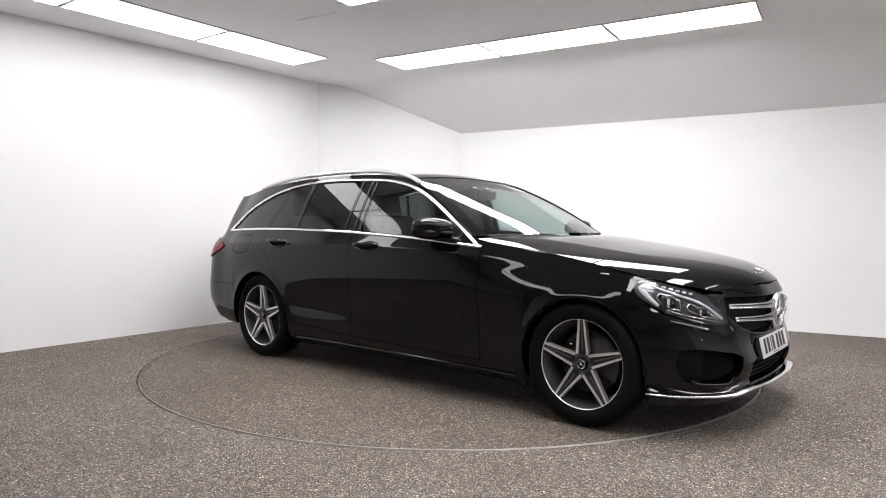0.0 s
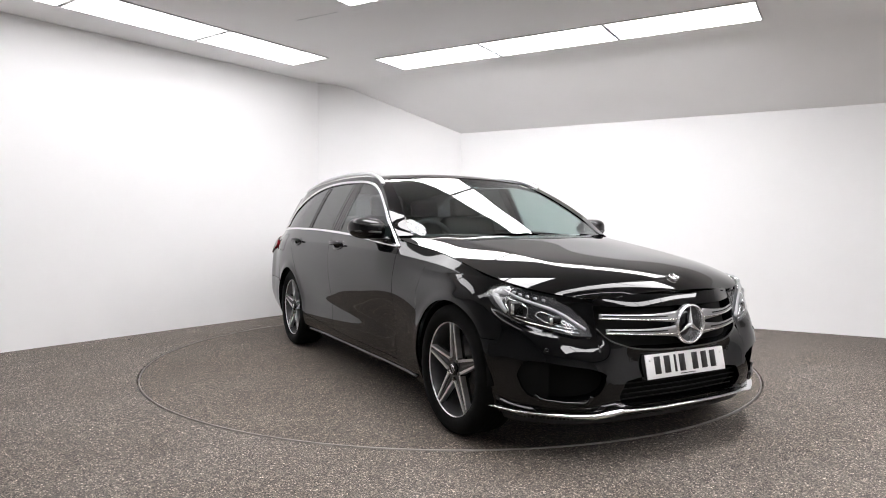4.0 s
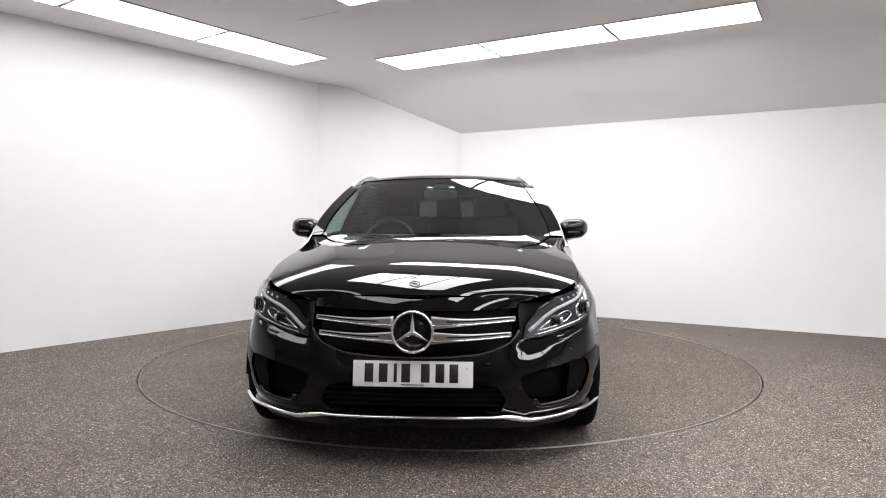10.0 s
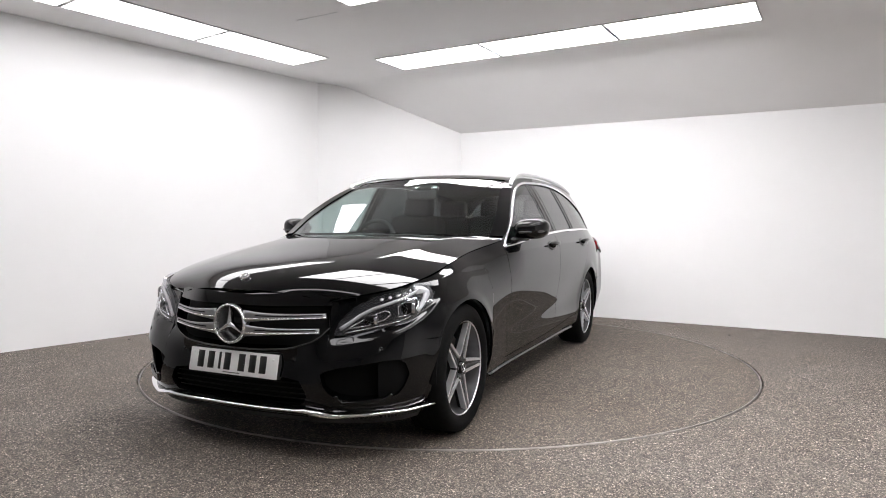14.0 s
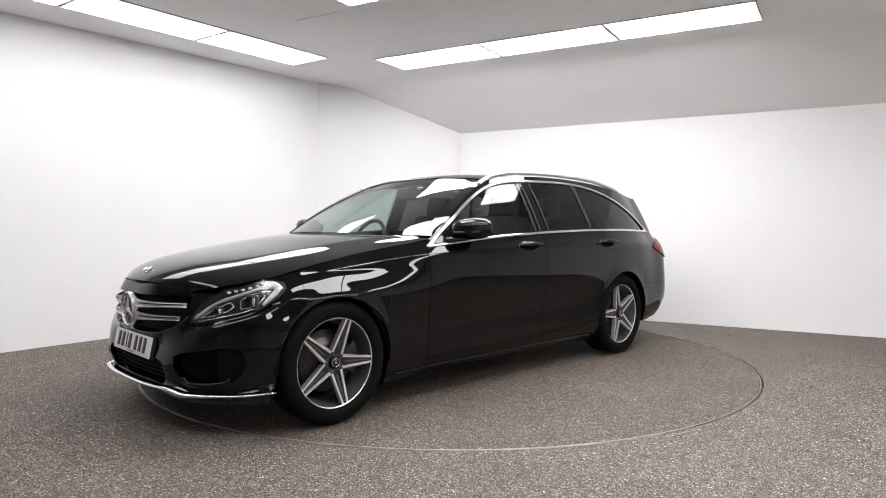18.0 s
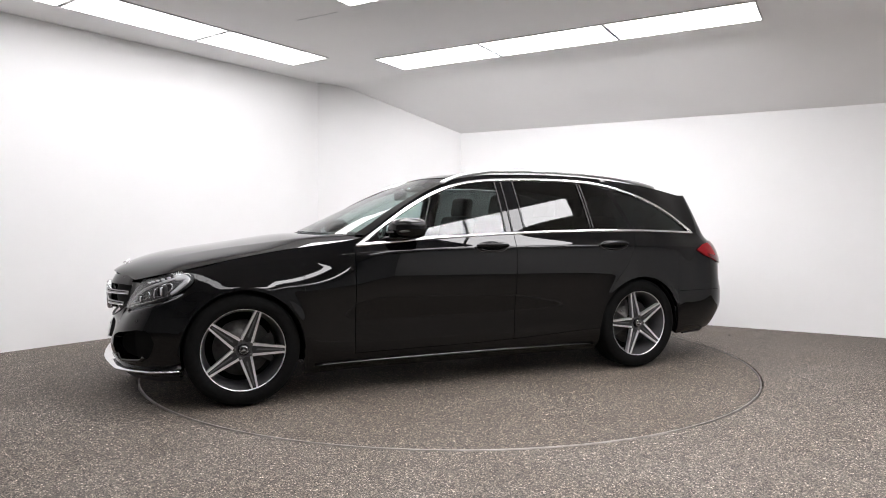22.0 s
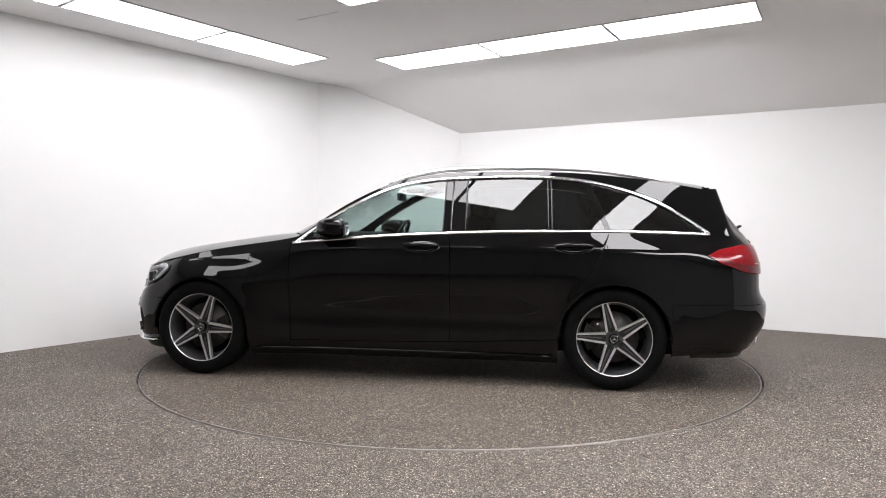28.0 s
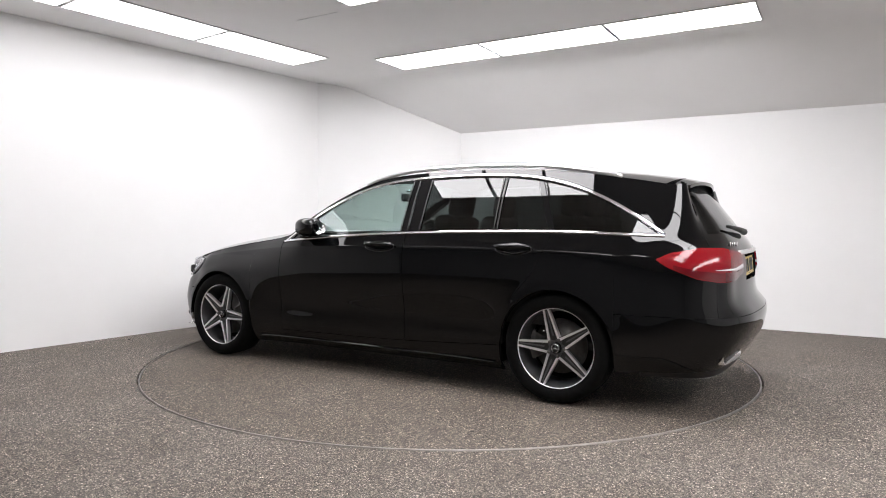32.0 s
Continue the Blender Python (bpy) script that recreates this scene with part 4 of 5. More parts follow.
# grille
gq = np.linspace(0, GRILLE_Q, 40)
gy = skin(gq, np.full(40, 0.6))[:, 1]
GRILLE = body_part("grille", both(skin_panel(gq, grille_low(gy) - 0.005, np.full(40, 0.742), 16, -0.05, 0)), GRILLE_BLACK, "black radiator grille with chrome bars")
body_part("grille_surround", both(skin_panel(np.linspace(0, GRILLE_Q, 40), np.full(40, 0.692), np.full(40, 0.748), 8, -0.004, 0.03)), PAINT, parent=GRILLE)
low_edge = [(float(v), float(grille_low(y)) + 0.004) for v, y in zip(gq, gy)]
for side in (1, -1):
    body_part("grille_rim", sided(skin_strip(low_edge, 0.006, 0.004), side), SEAL_GREY, "thin dark grey grille rim", GRILLE)
for zc in (0.640, 0.574):
    half = 0.460 if zc > 0.6 else 0.436
    for side in (1, -1):
        path = [(x, zc + 0.012 * x) for x in np.linspace(0.082, half, 24)]
        bar = body_part("grille_bar", sided(skin_strip(path, 0.024 + 0.032 * np.linspace(1, 0, 24) ** 3, 0.004), side), BAR_SILVER, "satin silver grille bar", GRILLE)
        body_part("bar_edge", sided(skin_strip([(x, z - 0.012 + 0.004 * k / 23) for k, (x, z) in enumerate(path)], 0.007, 0.0062), side), CHROME, parent=GRILLE)
        body_part("bar_slot", sided(skin_strip([(x, z + 0.004) for x, z in path[4:-1]], 0.007, 0.0055), side), GRILLE_BLACK, parent=GRILLE)


def star_badge(radius, depth):
    """A ring with three tapered arms, facing +x."""
    ring = moved(lathe([(radius * 0.88, -depth), (radius * 0.88, depth * 0.6), (radius * 0.93, depth), (radius, depth * 0.5), (radius, -depth)], 56, "x"), Matrix.Identity(4))
    geo = [ring]
    for k in range(3):
        a = radians(90 + 120 * k)
        tip = (radius * 0.93 * math.cos(a), radius * 0.93 * math.sin(a))
        l = (radius * 0.13 * math.cos(a + radians(60)), radius * 0.13 * math.sin(a + radians(60)))
        r = (radius * 0.13 * math.cos(a - radians(60)), radius * 0.13 * math.sin(a - radians(60)))
        verts = [(depth * 1.4, 0, 0), (depth * 0.2, *l), (depth * 0.2, *tip), (depth * 0.2, *r)]
        geo.append((verts, [(0, 2, 1), (0, 3, 2)]))
    return join(*geo)


body_part("badge_plate", moved(lathe([(0.0, 0.004), (0.085, 0.002), (0.088, -0.03)], 48, "x"), Matrix.Translation((2.152, 0, 0.601))), GLOSS_BLACK, parent=GRILLE)
body_part("badge", moved(star_badge(0.093, 0.014), Matrix.Translation((2.166, 0, 0.601))), BADGE_SILVER, "round chrome badge", GRILLE)
body_part("bonnet_badge", moved(star_badge(0.024, 0.003), Matrix.Translation((2.065, 0, 0.815)) @ Matrix.Rotation(radians(-62), 4, "Y")), CHROME, "small round chrome badge")

# headlamps
LAMP_HI = [(float(q_front(y, z)), z) for y, z in ((0.484, 0.569), (0.498, 0.62), (0.555, 0.685), (0.64, 0.733))] + [(float(q_side(x, z)), z) for x, z in ((1.80, 0.772), (1.74, 0.778), (1.688, 0.766))]
LAMP_LO = [(float(q_front(y, z)), z) for y, z in ((0.484, 0.557), (0.56, 0.562), (0.66, 0.588))] + [(float(q_side(x, z)), z) for x, z in ((1.84, 0.628), (1.76, 0.672), (1.71, 0.705), (1.688, 0.732))]


def lamp_at(k, f):
    """A place on the headlamp: k from its inner tip outwards, f from its lower to its upper edge."""
    q = LAMP_LO[0][0] + (LAMP_LO[-1][0] - LAMP_LO[0][0]) * k
    lo, hi = float(curve(LAMP_LO, False)(q)), float(curve(LAMP_HI, False)(q))
    return q, lo + (hi - lo) * f


def headlamp(side):
    qs = np.array(sorted({*np.linspace(LAMP_LO[0][0] + 0.001, LAMP_LO[-1][0], 50).tolist(), *[q for q, z in LAMP_HI[1:-1]], *[q for q, z in LAMP_LO[1:-1]]}))
    up, dn = curve(LAMP_HI, False)(qs), curve(LAMP_LO, False)(qs)
    lamp = body_part("headlamp", sided(skin_panel(qs, dn, up, 16, 0.002, 0.01), side), LAMP_DARK, "clear headlamp with grey housing and white light bars")

    def bar(name, pts, width, proud, material, label=""):
        path = along([lamp_at(*p) for p in pts], 24)
        body_part(name, sided(skin_strip([tuple(v) for v in path], width, proud), side), material, label, lamp)

    bar("brow_bar", [(0.86, 0.80), (0.70, 0.76), (0.50, 0.70), (0.34, 0.66), (0.22, 0.60), (0.12, 0.50), (0.05, 0.42)], np.linspace(0.012, 0.017, 24), 0.012, LAMP_PALE, "white light bar")
    bar("outer_bar", [(0.80, 0.82), (0.90, 0.74), (0.94, 0.55), (0.90, 0.36), (0.83, 0.22), (0.76, 0.12)], np.linspace(0.044, 0.016, 24), 0.010, LAMP_PALE, "white light bar")
    bar("lower_bar", [(0.73, 0.10), (0.55, 0.07), (0.35, 0.07), (0.1, 0.1)], 0.007, 0.010, LAMP_SILVER)
    bar("lens_loop", [(0.12, 0.26), (0.30, 0.44), (0.45, 0.50), (0.50, 0.36), (0.44, 0.22), (0.30, 0.17), (0.12, 0.26)], 0.005, 0.013, LAMP_SILVER)
    bar("lens_loop", [(0.56, 0.20), (0.56, 0.52), (0.64, 0.62), (0.76, 0.58), (0.78, 0.36), (0.70, 0.18), (0.56, 0.20)], 0.006, 0.013, LAMP_SILVER)
    for k, f, w, h in ((0.66, 0.40, 0.076, 0.070), (0.32, 0.33, 0.066, 0.050)):
        q0, zz = lamp_at(k, f)
        c = skin(np.array([q0]), np.array([zz]))[0]
        turn = Matrix.Translation(Vector(c)) @ Matrix.Rotation(radians(22), 4, "Z")
        body_part("lens_frame", sided(moved(rounded_box((0.030, w, h), 0.014, 3), turn), side), LAMP_DARK, parent=lamp)
        body_part("lens", sided(moved(rounded_box((0.014, w * 0.82, h * 0.80), 0.006, 3, (0.013, 0, 0)), turn), side), GLOSS_BLACK, parent=lamp)
        body_part("crystal", sided(moved(rounded_box((0.008, w * 0.20, h * 0.66), 0.003, 2, (0.019, w * 0.34, 0)), turn), side), LAMP_SILVER, parent=lamp)
    for k in range(6):
        q0, zz = lamp_at(0.42 + 0.075 * k, 0.86)
        c = skin(np.array([q0]), np.array([zz]))[0] + 0.006 * skin_normal(np.array([q0]), np.array([zz]))[0]
        body_part("reflector_cell", sided(rounded_box((0.022, 0.01, 0.012), 0.003, 1, tuple(c)), side), LAMP_PALE, parent=lamp)
    body_part("lamp_cover", sided(skin_panel(qs, dn, up, 16, 0.018, 0.018), side), LAMP_GLASS, "clear lamp cover", lamp)
    return lamp


headlamp(1)
headlamp(-1)


def number_plate(name, at, turn, face, label):
    """A plate 0.52 by 0.111 m, with seven plain dark bars for its characters."""
    m = Matrix.Translation(at) @ turn
    plate = body_part(name, moved(rounded_box((0.006, 0.52, 0.111), 0.003, 2), m), face, label)
    for i, y in enumerate((-0.19, -0.128, -0.075, -0.03, 0.055, 0.118, 0.178)):
        w = 0.014 if i == 2 else 0.038
        body_part("character_bar", moved(rounded_box((0.002, w, 0.079), 0.0006, 1, (0.004, y, 0.004)), m), PLATE_BLACK, parent=plate)
    body_part("maker_line", moved(rounded_box((0.0015, 0.1, 0.004), 0.0004, 1, (0.004, 0, -0.046)), m), PLATE_BLACK, parent=plate)
    for y in (-0.235, 0.235):
        body_part("screw_cap", moved(lathe([(0.0, 0.006), (0.006, 0.005), (0.007, 0.0)], 16, "x"), m @ Matrix.Translation((0.002, y, 0.03))), PLATE_WHITE, parent=plate)
    return plate


body_part("plate_holder", moved(rounded_box((0.03, 0.525, 0.112), 0.006, 2), Matrix.Translation((2.132, 0, 0.415)) @ Matrix.Rotation(radians(-12), 4, "Y")), SATIN_BLACK)
number_plate("front_number_plate", (2.150, 0, 0.416), Matrix.Rotation(radians(-12), 4, "Y"), PLATE_WHITE, "white number plate with dark bars")

# ---- tail ----
q_tg = float(q_side(-2.30, 0.6))
q_rb = float(q_side(-1.775, 0.45))
qs = np.linspace(q_rb, Q_END, 60)
REAR_BUMPER = body_part("rear_bumper", both(skin_panel(qs, np.interp(qs, [q_rb, q_rb + 0.4, Q_END], [0.23, 0.25, 0.30]), np.full(60, 0.5595), 24, 0, 0.03)), PAINT)
body_part("diffuser_panel", both(skin_panel(qs[6:], np.full(54, 0.20), np.interp(qs[6:], [q_rb, q_rb + 0.45, Q_END], [0.235, 0.27, 0.33]), 8, -0.012, 0.03)), SATIN_BLACK, parent=REAR_BUMPER)
for side in (1, -1):
    outer = [(math.copysign(abs(math.cos(a)) ** 0.45, math.cos(a)) * 0.105, math.copysign(abs(math.sin(a)) ** 0.45, math.sin(a)) * 0.036) for a in np.linspace(0, 2 * math.pi, 40, endpoint=False)]
    rim = lambda y, k, d: (-2.453 + 0.32 * (0.49 + y) * (0.49 + y) - 0.30 * 0.16 + d, 0.575 + y * k, 0.338 - 0.16 * y)
    verts = []
    for k, kz, d in ((1, 1, 0.062), (1.0, 1.0, 0.12), (0.88, 0.7, 0.062), (0.86, 0.68, 0.13)):
        for y, zz in outer:
            x, yy, z0 = rim(y, k, d)
            verts.append((x, yy, z0 + zz * kz))
    faces = []
    for i in range(40):
        j = (i + 1) % 40
        faces += [(i, 40 + i, 40 + j, j), (i, j, 80 + j, 80 + i), (80 + i, 80 + j, 120 + j, 120 + i)]
    tip = body_part("exhaust_tip", sided((verts, faces), side), CHROME, "chrome exhaust tip", REAR_BUMPER)
    body_part("exhaust_bore", sided(([verts[80 + i] for i in range(40)] + [(verts[80 + i][0] + 0.03, *verts[80 + i][1:]) for i in range(40)], [tuple(range(40, 80))] + [(i, (i + 1) % 40, 40 + (i + 1) % 40, 40 + i) for i in range(40)]), side), DARK_GAP, parent=REAR_BUMPER)
qs = np.linspace(q_tg + 0.003, Q_END, 44)
qs = np.array(sorted({*qs.tolist(), Q_END - 0.29, Q_END - 0.2895}))
t = np.array(sorted({*np.linspace(0, 1, 40).tolist(), 0.395, 0.396, 0.733, 0.734}))
z = 0.562 + 0.45 * np.repeat(t[None, :], len(qs), 0)
q = np.repeat(qs[:, None], len(t), 1)
n = skin_normal(q, z)
hole = lambda i, j: not (qs[i] >= Q_END - 0.2896 and t[j] >= 0.3955 and t[j + 1] <= 0.7335)
TAILGATE = body_part("tailgate", both(sheet(skin(q, z), n, 0.045, hole)), PAINT)
body_part("plate_recess", both(skin_panel(np.linspace(Q_END - 0.31, Q_END, 20), np.full(20, 0.72), np.full(20, 0.91), 8, -0.045, 0)), GLOSS_BLACK, parent=TAILGATE)
edge_q = np.linspace(q_tg + 0.05, Q_END, 40)
for side in (1, -1):
    body_part("tailgate_frame", sided(skin_panel(np.linspace(q_tg + 0.003, q_tg + 0.055, 8), np.full(8, 1.012), np.full(8, 1.318), 20), side), PAINT, parent=TAILGATE)
body_part("rear_screen", both(skin_panel(edge_q, np.full(40, 1.012), np.full(40, 1.325), 24, -0.003, 0.004)), DARK_GLASS, "dark rear window", TAILGATE)
body_part("chrome_handle_strip", both(skin_strip([(x, 0.904) for x in np.linspace(Q_END - 0.44, Q_END, 24)], 0.026, 0.014)), SATIN_METAL, "satin silver tailgate strip", TAILGATE)
rear_x = float(skin(Q_END, 0.82)[0])
number_plate("rear_number_plate", (rear_x + 0.030, 0, 0.812), Matrix.Rotation(radians(180), 4, "Z") @ Matrix.Rotation(radians(-6), 4, "Y"), PLATE_YELLOW, "yellow number plate with dark bars")
for i in range(5):
    y = 0.50 - 0.032 * i
    c = skin(q_rear(np.array([y]), np.array([0.95])), np.array([0.95]))[0]
    body_part("model_bar", rounded_box((0.006, 0.024, 0.03 if i != 4 else 0.034), 0.002, 1, (c[0] - 0.003, y, 0.95)), CHROME, parent=TAILGATE)
arm = [skin(q_rear(np.array([y]), np.array([zz])), np.array([zz]))[0] + np.array([-0.03, 0, 0]) for y, zz in ((0.0, 1.02), (0.12, 1.035), (0.3, 1.05), (0.40, 1.055))]
body_part("rear_wiper", tube([tuple(a) for a in arm], [0.022, 0.016, 0.011, 0.008], 8), SATIN_BLACK, parent=TAILGATE)


def tail_lamp(side):
    hi = along([(float(q_side(x, zz)), zz) for x, zz in ((-1.99, 0.872), (-2.06, 0.905), (-2.2, 0.932), (-2.3, 0.93))] + [(float(q_rear(0.56, 0.92)), 0.92), (float(q_rear(0.40, 0.905)), 0.90)], 60)
    lo = along([(float(q_side(x, zz)), zz) for x, zz in ((-1.99, 0.866), (-2.06, 0.825), (-2.2, 0.77), (-2.3, 0.75))] + [(float(q_rear(0.56, 0.75)), 0.755), (float(q_rear(0.40, 0.78)), 0.79)], 60)
    qs = np.linspace(hi[0, 0] + 0.002, hi[-1, 0], 50)
    up, dn = curve(hi.tolist(), False)(qs), curve(lo.tolist(), False)(qs)
    lamp = body_part("tail_lamp", sided(skin_panel(qs, dn, up, 18, 0.010, 0.014), side), RED_GLASS, "red tail lamp with a white strip")
    body_part("reversing_strip", sided(skin_strip([(float(a), float(b)) for a, b in zip(qs[22:], (dn + (up - dn) * 0.36)[22:])], np.linspace(0.004, 0.036, 28), 0.0128), side), LAMP_PALE, "white reversing light strip", lamp)
    body_part("lower_band", sided(skin_panel(qs[6:], dn[6:] + 0.004, (dn + (up - dn) * 0.28)[6:], 6, 0.0118, 0), side), DEEP_RED, parent=lamp)
    return lamp


tail_lamp(1)
tail_lamp(-1)

# spoiler and roof rails
xs = np.linspace(-1.96, -2.045, 8)
sp, sn = crowned([(-2.0, 0, 1.364), (-2.07, 0, 1.350), (-2.135, 0, 1.332)], np.array([[x - 0.05 * k / 7, 0.50 - 0.03 * k / 7, 1.306 - 0.010 * k / 7] for k, x in enumerate(xs)]), 8, 31, 2.6)
low_p = sp.copy()
low_p[..., 2] -= 0.035
SPOILER = body_part("roof_spoiler", join(wound(sp, sn, 0.02), wound(low_p, -sn, 0.0)), PAINT)
for side in (1, -1):
    xs = np.linspace(0.10, -1.74, 60)
    base = edge_line(xs, ROOF_EDGE(xs))
    h = 0.022 * np.clip(np.minimum((0.10 - xs) / 0.42, (xs + 1.74) / 0.4), 0, 1) ** 0.6
    path = [(x, y - 0.012, zz + 0.004 + hh) for (x, y, zz), hh in zip(base, h)]
    body_part("roof_rail", sided(tube(path, 0.0155, 12, 0.9), side), SATIN_METAL, "satin aluminium roof rail")


# ---- wheels ----
def wheel(xc, side, turn, front):
    w = body_part("wheel", lathe([(0.2345, 0.090), (0.229, 0.074), (0.222, 0.045), (0.214, 0.01), (0.206, -0.07), (0.222, -0.12)], 72), RIM_GREY, "five-spoke grey and silver alloy wheel")
    width = 0.112 if front else 0.122
    tyre = [(0.236, 0.092), (0.25, 0.106), (0.275, 0.112), (0.303, 0.108), (0.319, 0.096), (0.327, 0.078), (0.3285, 0.05), (0.3285, -0.05), (0.325, -0.09), (0.305, -0.11), (0.25, -0.11), (0.236, -0.10)]
    ty = body_part("tyre", lathe(tyre, 96), RUBBER, "black low-profile tyre", w)
    for k, y in enumerate((0.052, 0.018, -0.018, -0.052)):
        body_part("tread_groove", lathe([(0.3288, y + 0.003), (0.3295, y + 0.002), (0.3295, y - 0.002), (0.3288, y - 0.003)], 64), DARK_GAP, parent=ty)
    body_part("rim_lip", lathe([(0.2335, 0.085), (0.2355, 0.0935), (0.240, 0.0955), (0.2445, 0.093), (0.246, 0.087)], 96), RIM_CUT, "bright machined rim edge", w)
    # spokes: a grey wedge between two bright cut edges
    for k in range(5):
        a = radians(turn + 72 * k)
        m = Matrix.Rotation(-a, 4, "Y")

        def slab(r0, r1, h0, h1, y0, y1, depth, off0=0.0, off1=0.0):
            v = []
            for r, h, y, o in ((r0, h0, y0, off0), (r1, h1, y1, off1)):
                v += [(r, y - depth, o - h), (r, y - depth, o + h), (r, y, o + h * 0.94), (r, y, o - h * 0.94)]
            return v, [(0, 1, 2, 3), (7, 6, 5, 4), (3, 2, 6, 7), (1, 0, 4, 5), (2, 1, 5, 6), (0, 3, 7, 4)]

        sp = body_part("spoke", moved(slab(0.045, 0.232, 0.033, 0.0165, 0.070, 0.084, 0.04), m), RIM_DARK, parent=w, smooth=False)
        for s in (1, -1):
            body_part("cut_edge", moved(slab(0.050, 0.236, 0.0078, 0.0056, 0.078, 0.0925, 0.030, s * 0.0310, s * 0.0142), m), RIM_CUT, parent=sp, smooth=False)
        body_part("spoke_ridge", moved(slab(0.075, 0.225, 0.0050, 0.0026, 0.075, 0.0875, 0.03), m), RIM_MID, parent=sp, smooth=False)
        b = radians(turn + 36 + 72 * k)
        body_part("wheel_bolt", moved(lathe([(0.0, 0.072), (0.008, 0.072), (0.0095, 0.068), (0.0095, 0.03)], 12), Matrix.Translation((0.052 * math.cos(b), 0.012, 0.052 * math.sin(b)))), BRAKE_STEEL, parent=w)
        body_part("web", moved(slab(0.03, 0.07, 0.03, 0.008, 0.07, 0.078, 0.04), Matrix.Rotation(-b, 4, "Y")), RIM_GREY, parent=w, smooth=False)
    cap = body_part("centre_cap", lathe([(0.0, 0.09), (0.026, 0.09), (0.032, 0.085), (0.034, 0.06)], 36), GLOSS_BLACK, parent=w)
    body_part("cap_badge", moved(star_badge(0.024, 0.003), Matrix.Translation((0, 0.090, 0)) @ Matrix.Rotation(radians(90), 4, "Z")), BADGE_SILVER, parent=cap)
    body_part("brake_disc", lathe([(0.06, 0.012), (0.07, 0.0), (0.165, 0.0), (0.165, -0.025), (0.07, -0.025)], 64), BRAKE_STEEL, parent=w)
    body_part("hub_back", lathe([(0.0, -0.06), (0.21, -0.06)], 40), DARK_GAP, parent=w)
    body_part("wheel_weight", rounded_box((0.02, 0.02, 0.012), 0.003, 1, (0.10, 0.01, 0.085)), CHROME, parent=w)
    cal = [(r * math.cos(t), y, r * math.sin(t)) for y in (-0.03, 0.03) for r in (0.10, 0.185) for t in np.linspace(-0.5, 0.5, 9)]
    faces = []
    for i in range(8):
        faces += [(18 + i, 18 + i + 1, 27 + i + 1, 27 + i), (9 + i, 9 + i + 1, 27 + i + 1, 27 + i), (i, i + 1, 19 + i, 18 + i)]
    m = Matrix.Rotation(0 if not front else math.pi, 4, "Y")
    body_part("brake_caliper", moved((cal, faces), m), BRAKE_STEEL, parent=w)
    w.location = CAR_AT + Vector((xc, side * 0.768, WHEEL_R))
    w.rotation_euler = (0, 0, 0 if side > 0 else math.pi)
    return w


# turn: angle of one spoke, seen from outside
wheel(1.42, 1, 183, True)
wheel(-1.42, 1, 147, False)
wheel(1.42, -1, 18, True)
wheel(-1.42, -1, 18, False)


# ---- cabin ----
def seat(x, y, rear=False):
    s = body_part("seat", rounded_box((0.50, 0.50 if not rear else 0.44, 0.16), 0.06, 3, (x, y, 0.50)), CABIN_LEATHER, "black leather seat")
    back = rounded_box((0.14, 0.48 if not rear else 0.44, 0.62), 0.06, 3)
    body_part("seat_back", moved(back, Matrix.Translation((x - 0.30, y, 0.82)) @ Matrix.Rotation(radians(-14), 4, "Y")), CABIN_LEATHER, parent=s)
    body_part("headrest", moved(rounded_box((0.10, 0.26, 0.17), 0.045, 3), Matrix.Translation((x - 0.40, y, 1.20)) @ Matrix.Rotation(radians(-10), 4, "Y")), CABIN_LEATHER, parent=s)
    for d in (-0.06, 0.06):
        body_part("headrest_post", tube([(x - 0.39, y + d, 1.05), (x - 0.40, y + d, 1.15)], 0.006, 8), CHROME, parent=s)


for sx, sy, r in ((-0.12, 0.36, False), (-0.12, -0.36, False), (-0.98, 0.42, True), (-0.98, 0.0, True), (-0.98, -0.42, True)):
    seat(sx, sy, r)
body_part("dashboard", join(rounded_box((0.55, 1.36, 0.30), 0.09, 3, (0.60, 0, 0.80)), rounded_box((0.34, 0.44, 0.08), 0.035, 3, (0.55, -0.36, 0.955))), CABIN_BLACK)
body_part("cabin_floor", rounded_box((2.9, 1.5, 0.05), 0.01, 1, (-0.75, 0, 0.34)), CABIN_BLACK)
body_part("load_floor", rounded_box((0.9, 1.1, 0.05), 0.02, 1, (-1.75, 0, 0.66)), CABIN_BLACK)
for side in (1, -1):
    body_part("door_card", rounded_box((2.0, 0.04, 0.5), 0.02, 2, (-0.35, side * 0.78, 0.70)), CABIN_BLACK)
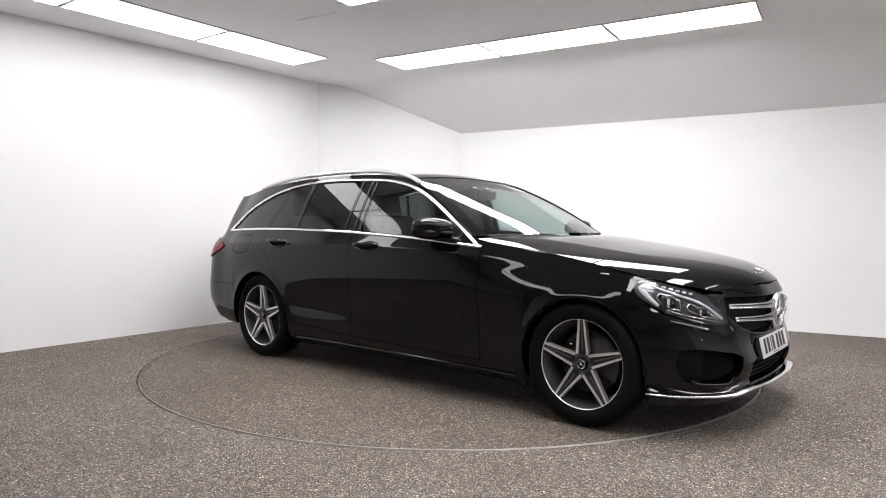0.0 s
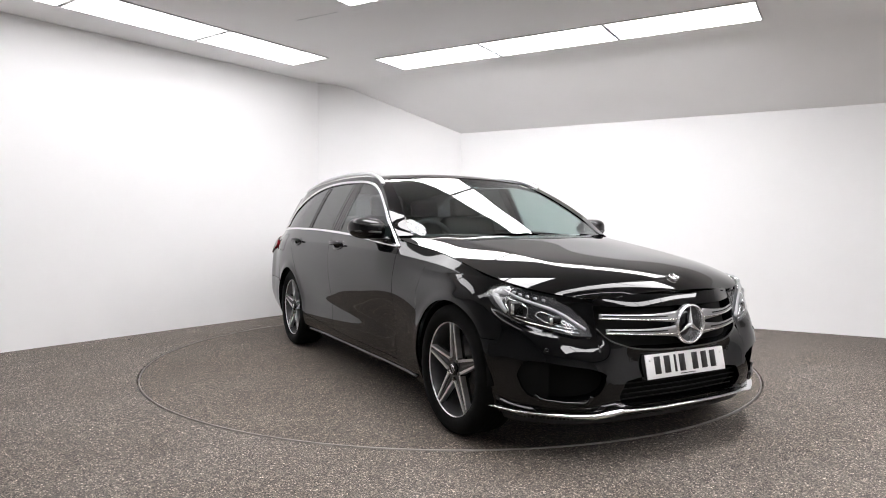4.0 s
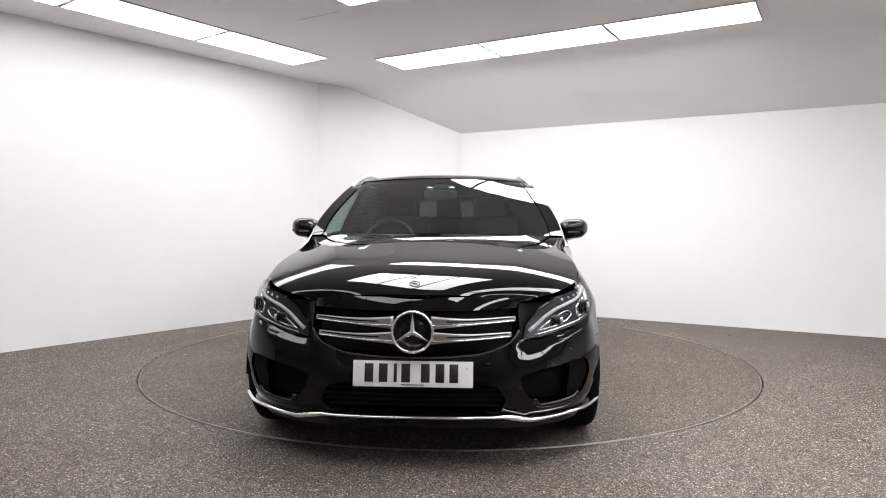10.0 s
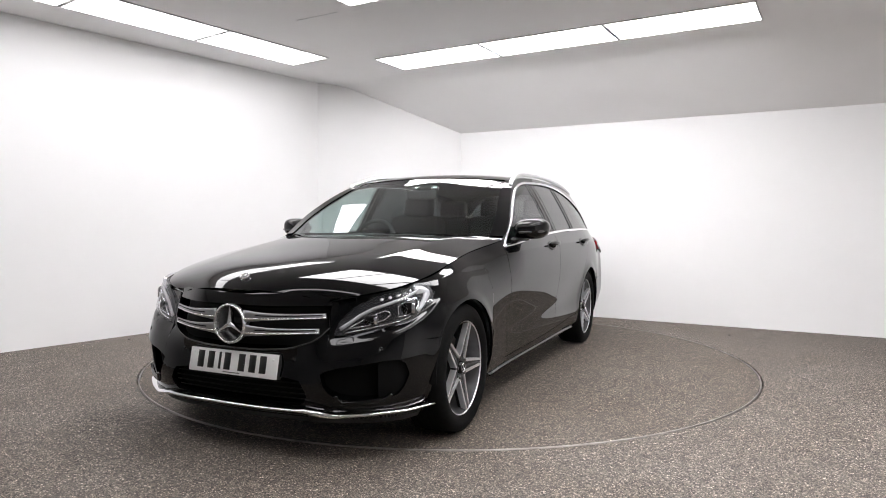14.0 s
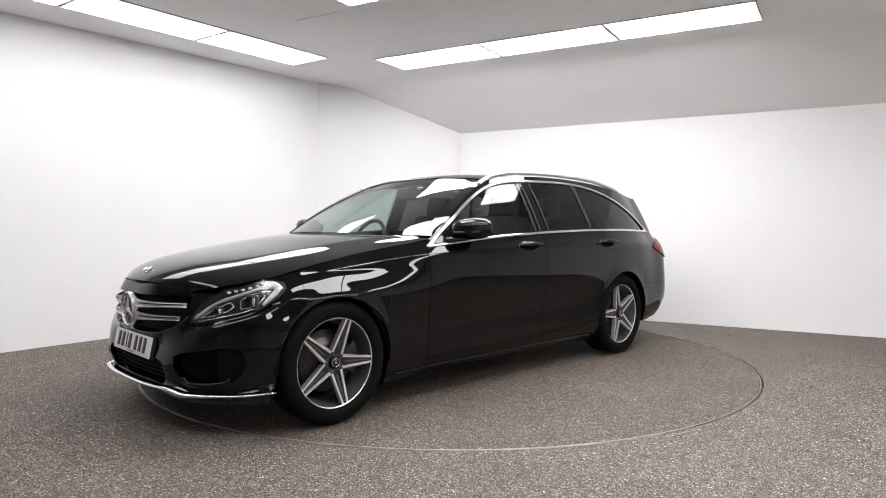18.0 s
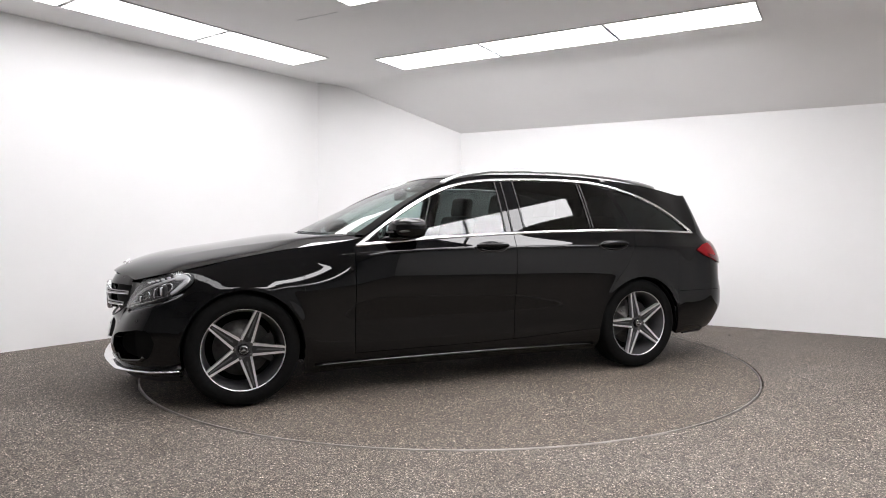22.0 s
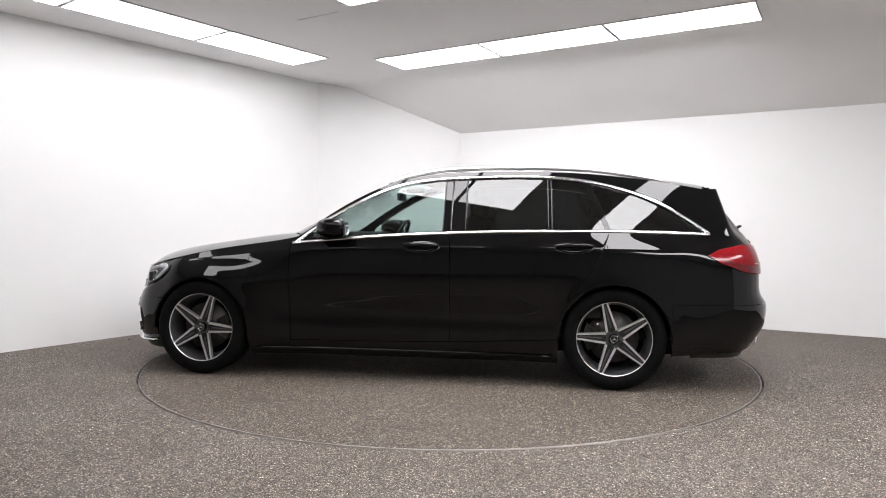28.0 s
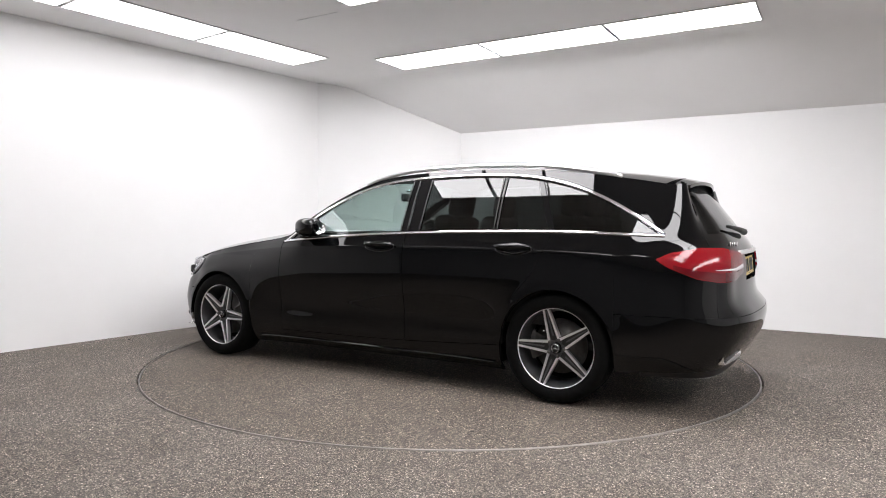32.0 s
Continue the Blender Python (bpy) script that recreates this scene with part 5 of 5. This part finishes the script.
p, n = crowned([(-0.02, 0, 1.375), (-0.4, 0, 1.412), (-0.9, 0, 1.42), (-1.4, 0, 1.40), (-1.9, 0, 1.36)], roof_edge - np.array([0, 0.03, 0.035]), 70, 21, 2.3)
body_part("headliner", wound(p, n, 0), CABIN_BLACK)
wheel_m = Matrix.Translation((0.26, -0.36, 0.93)) @ Matrix.Rotation(radians(-25), 4, "Y")
steer = body_part("steering_wheel", moved(lathe([(0.172 + 0.015 * math.cos(a), 0.015 * math.sin(a)) for a in np.linspace(0, 2 * math.pi, 12, endpoint=False)], 48, "x", True), wheel_m), CABIN_LEATHER)
body_part("wheel_boss", moved(rounded_box((0.05, 0.16, 0.12), 0.02, 2), wheel_m), CABIN_BLACK, parent=steer)
for d in (0.11, -0.11):
    body_part("wheel_spoke", moved(rounded_box((0.02, 0.13, 0.03), 0.008, 1, (0, d, 0)), wheel_m), CABIN_BLACK, parent=steer)
body_part("rear_view_mirror", rounded_box((0.03, 0.24, 0.065), 0.014, 2, (0.16, 0, 1.275)), CABIN_BLACK)
body_part("sensor_pod", rounded_box((0.13, 0.12, 0.045), 0.02, 2, (0.045, 0, 1.33)), CABIN_BLACK)
for d in (0.08, -0.08):
    body_part("camera_lens", rounded_box((0.03, 0.05, 0.02), 0.008, 2, (0.118, d, 1.326)), CHROME)
for y0, y1, x0, x1 in ((0.62, 0.05, 0.80, 0.93), (0.02, -0.55, 0.94, 0.83)):
    zz = 0.985
    wip = body_part("front_wiper", tube([(x0, y0, zz - 0.01), ((x0 + x1) / 2 + 0.01, (y0 + y1) / 2, zz + 0.004), (x1, y1, zz + 0.008)], 0.008, 8), SATIN_BLACK)


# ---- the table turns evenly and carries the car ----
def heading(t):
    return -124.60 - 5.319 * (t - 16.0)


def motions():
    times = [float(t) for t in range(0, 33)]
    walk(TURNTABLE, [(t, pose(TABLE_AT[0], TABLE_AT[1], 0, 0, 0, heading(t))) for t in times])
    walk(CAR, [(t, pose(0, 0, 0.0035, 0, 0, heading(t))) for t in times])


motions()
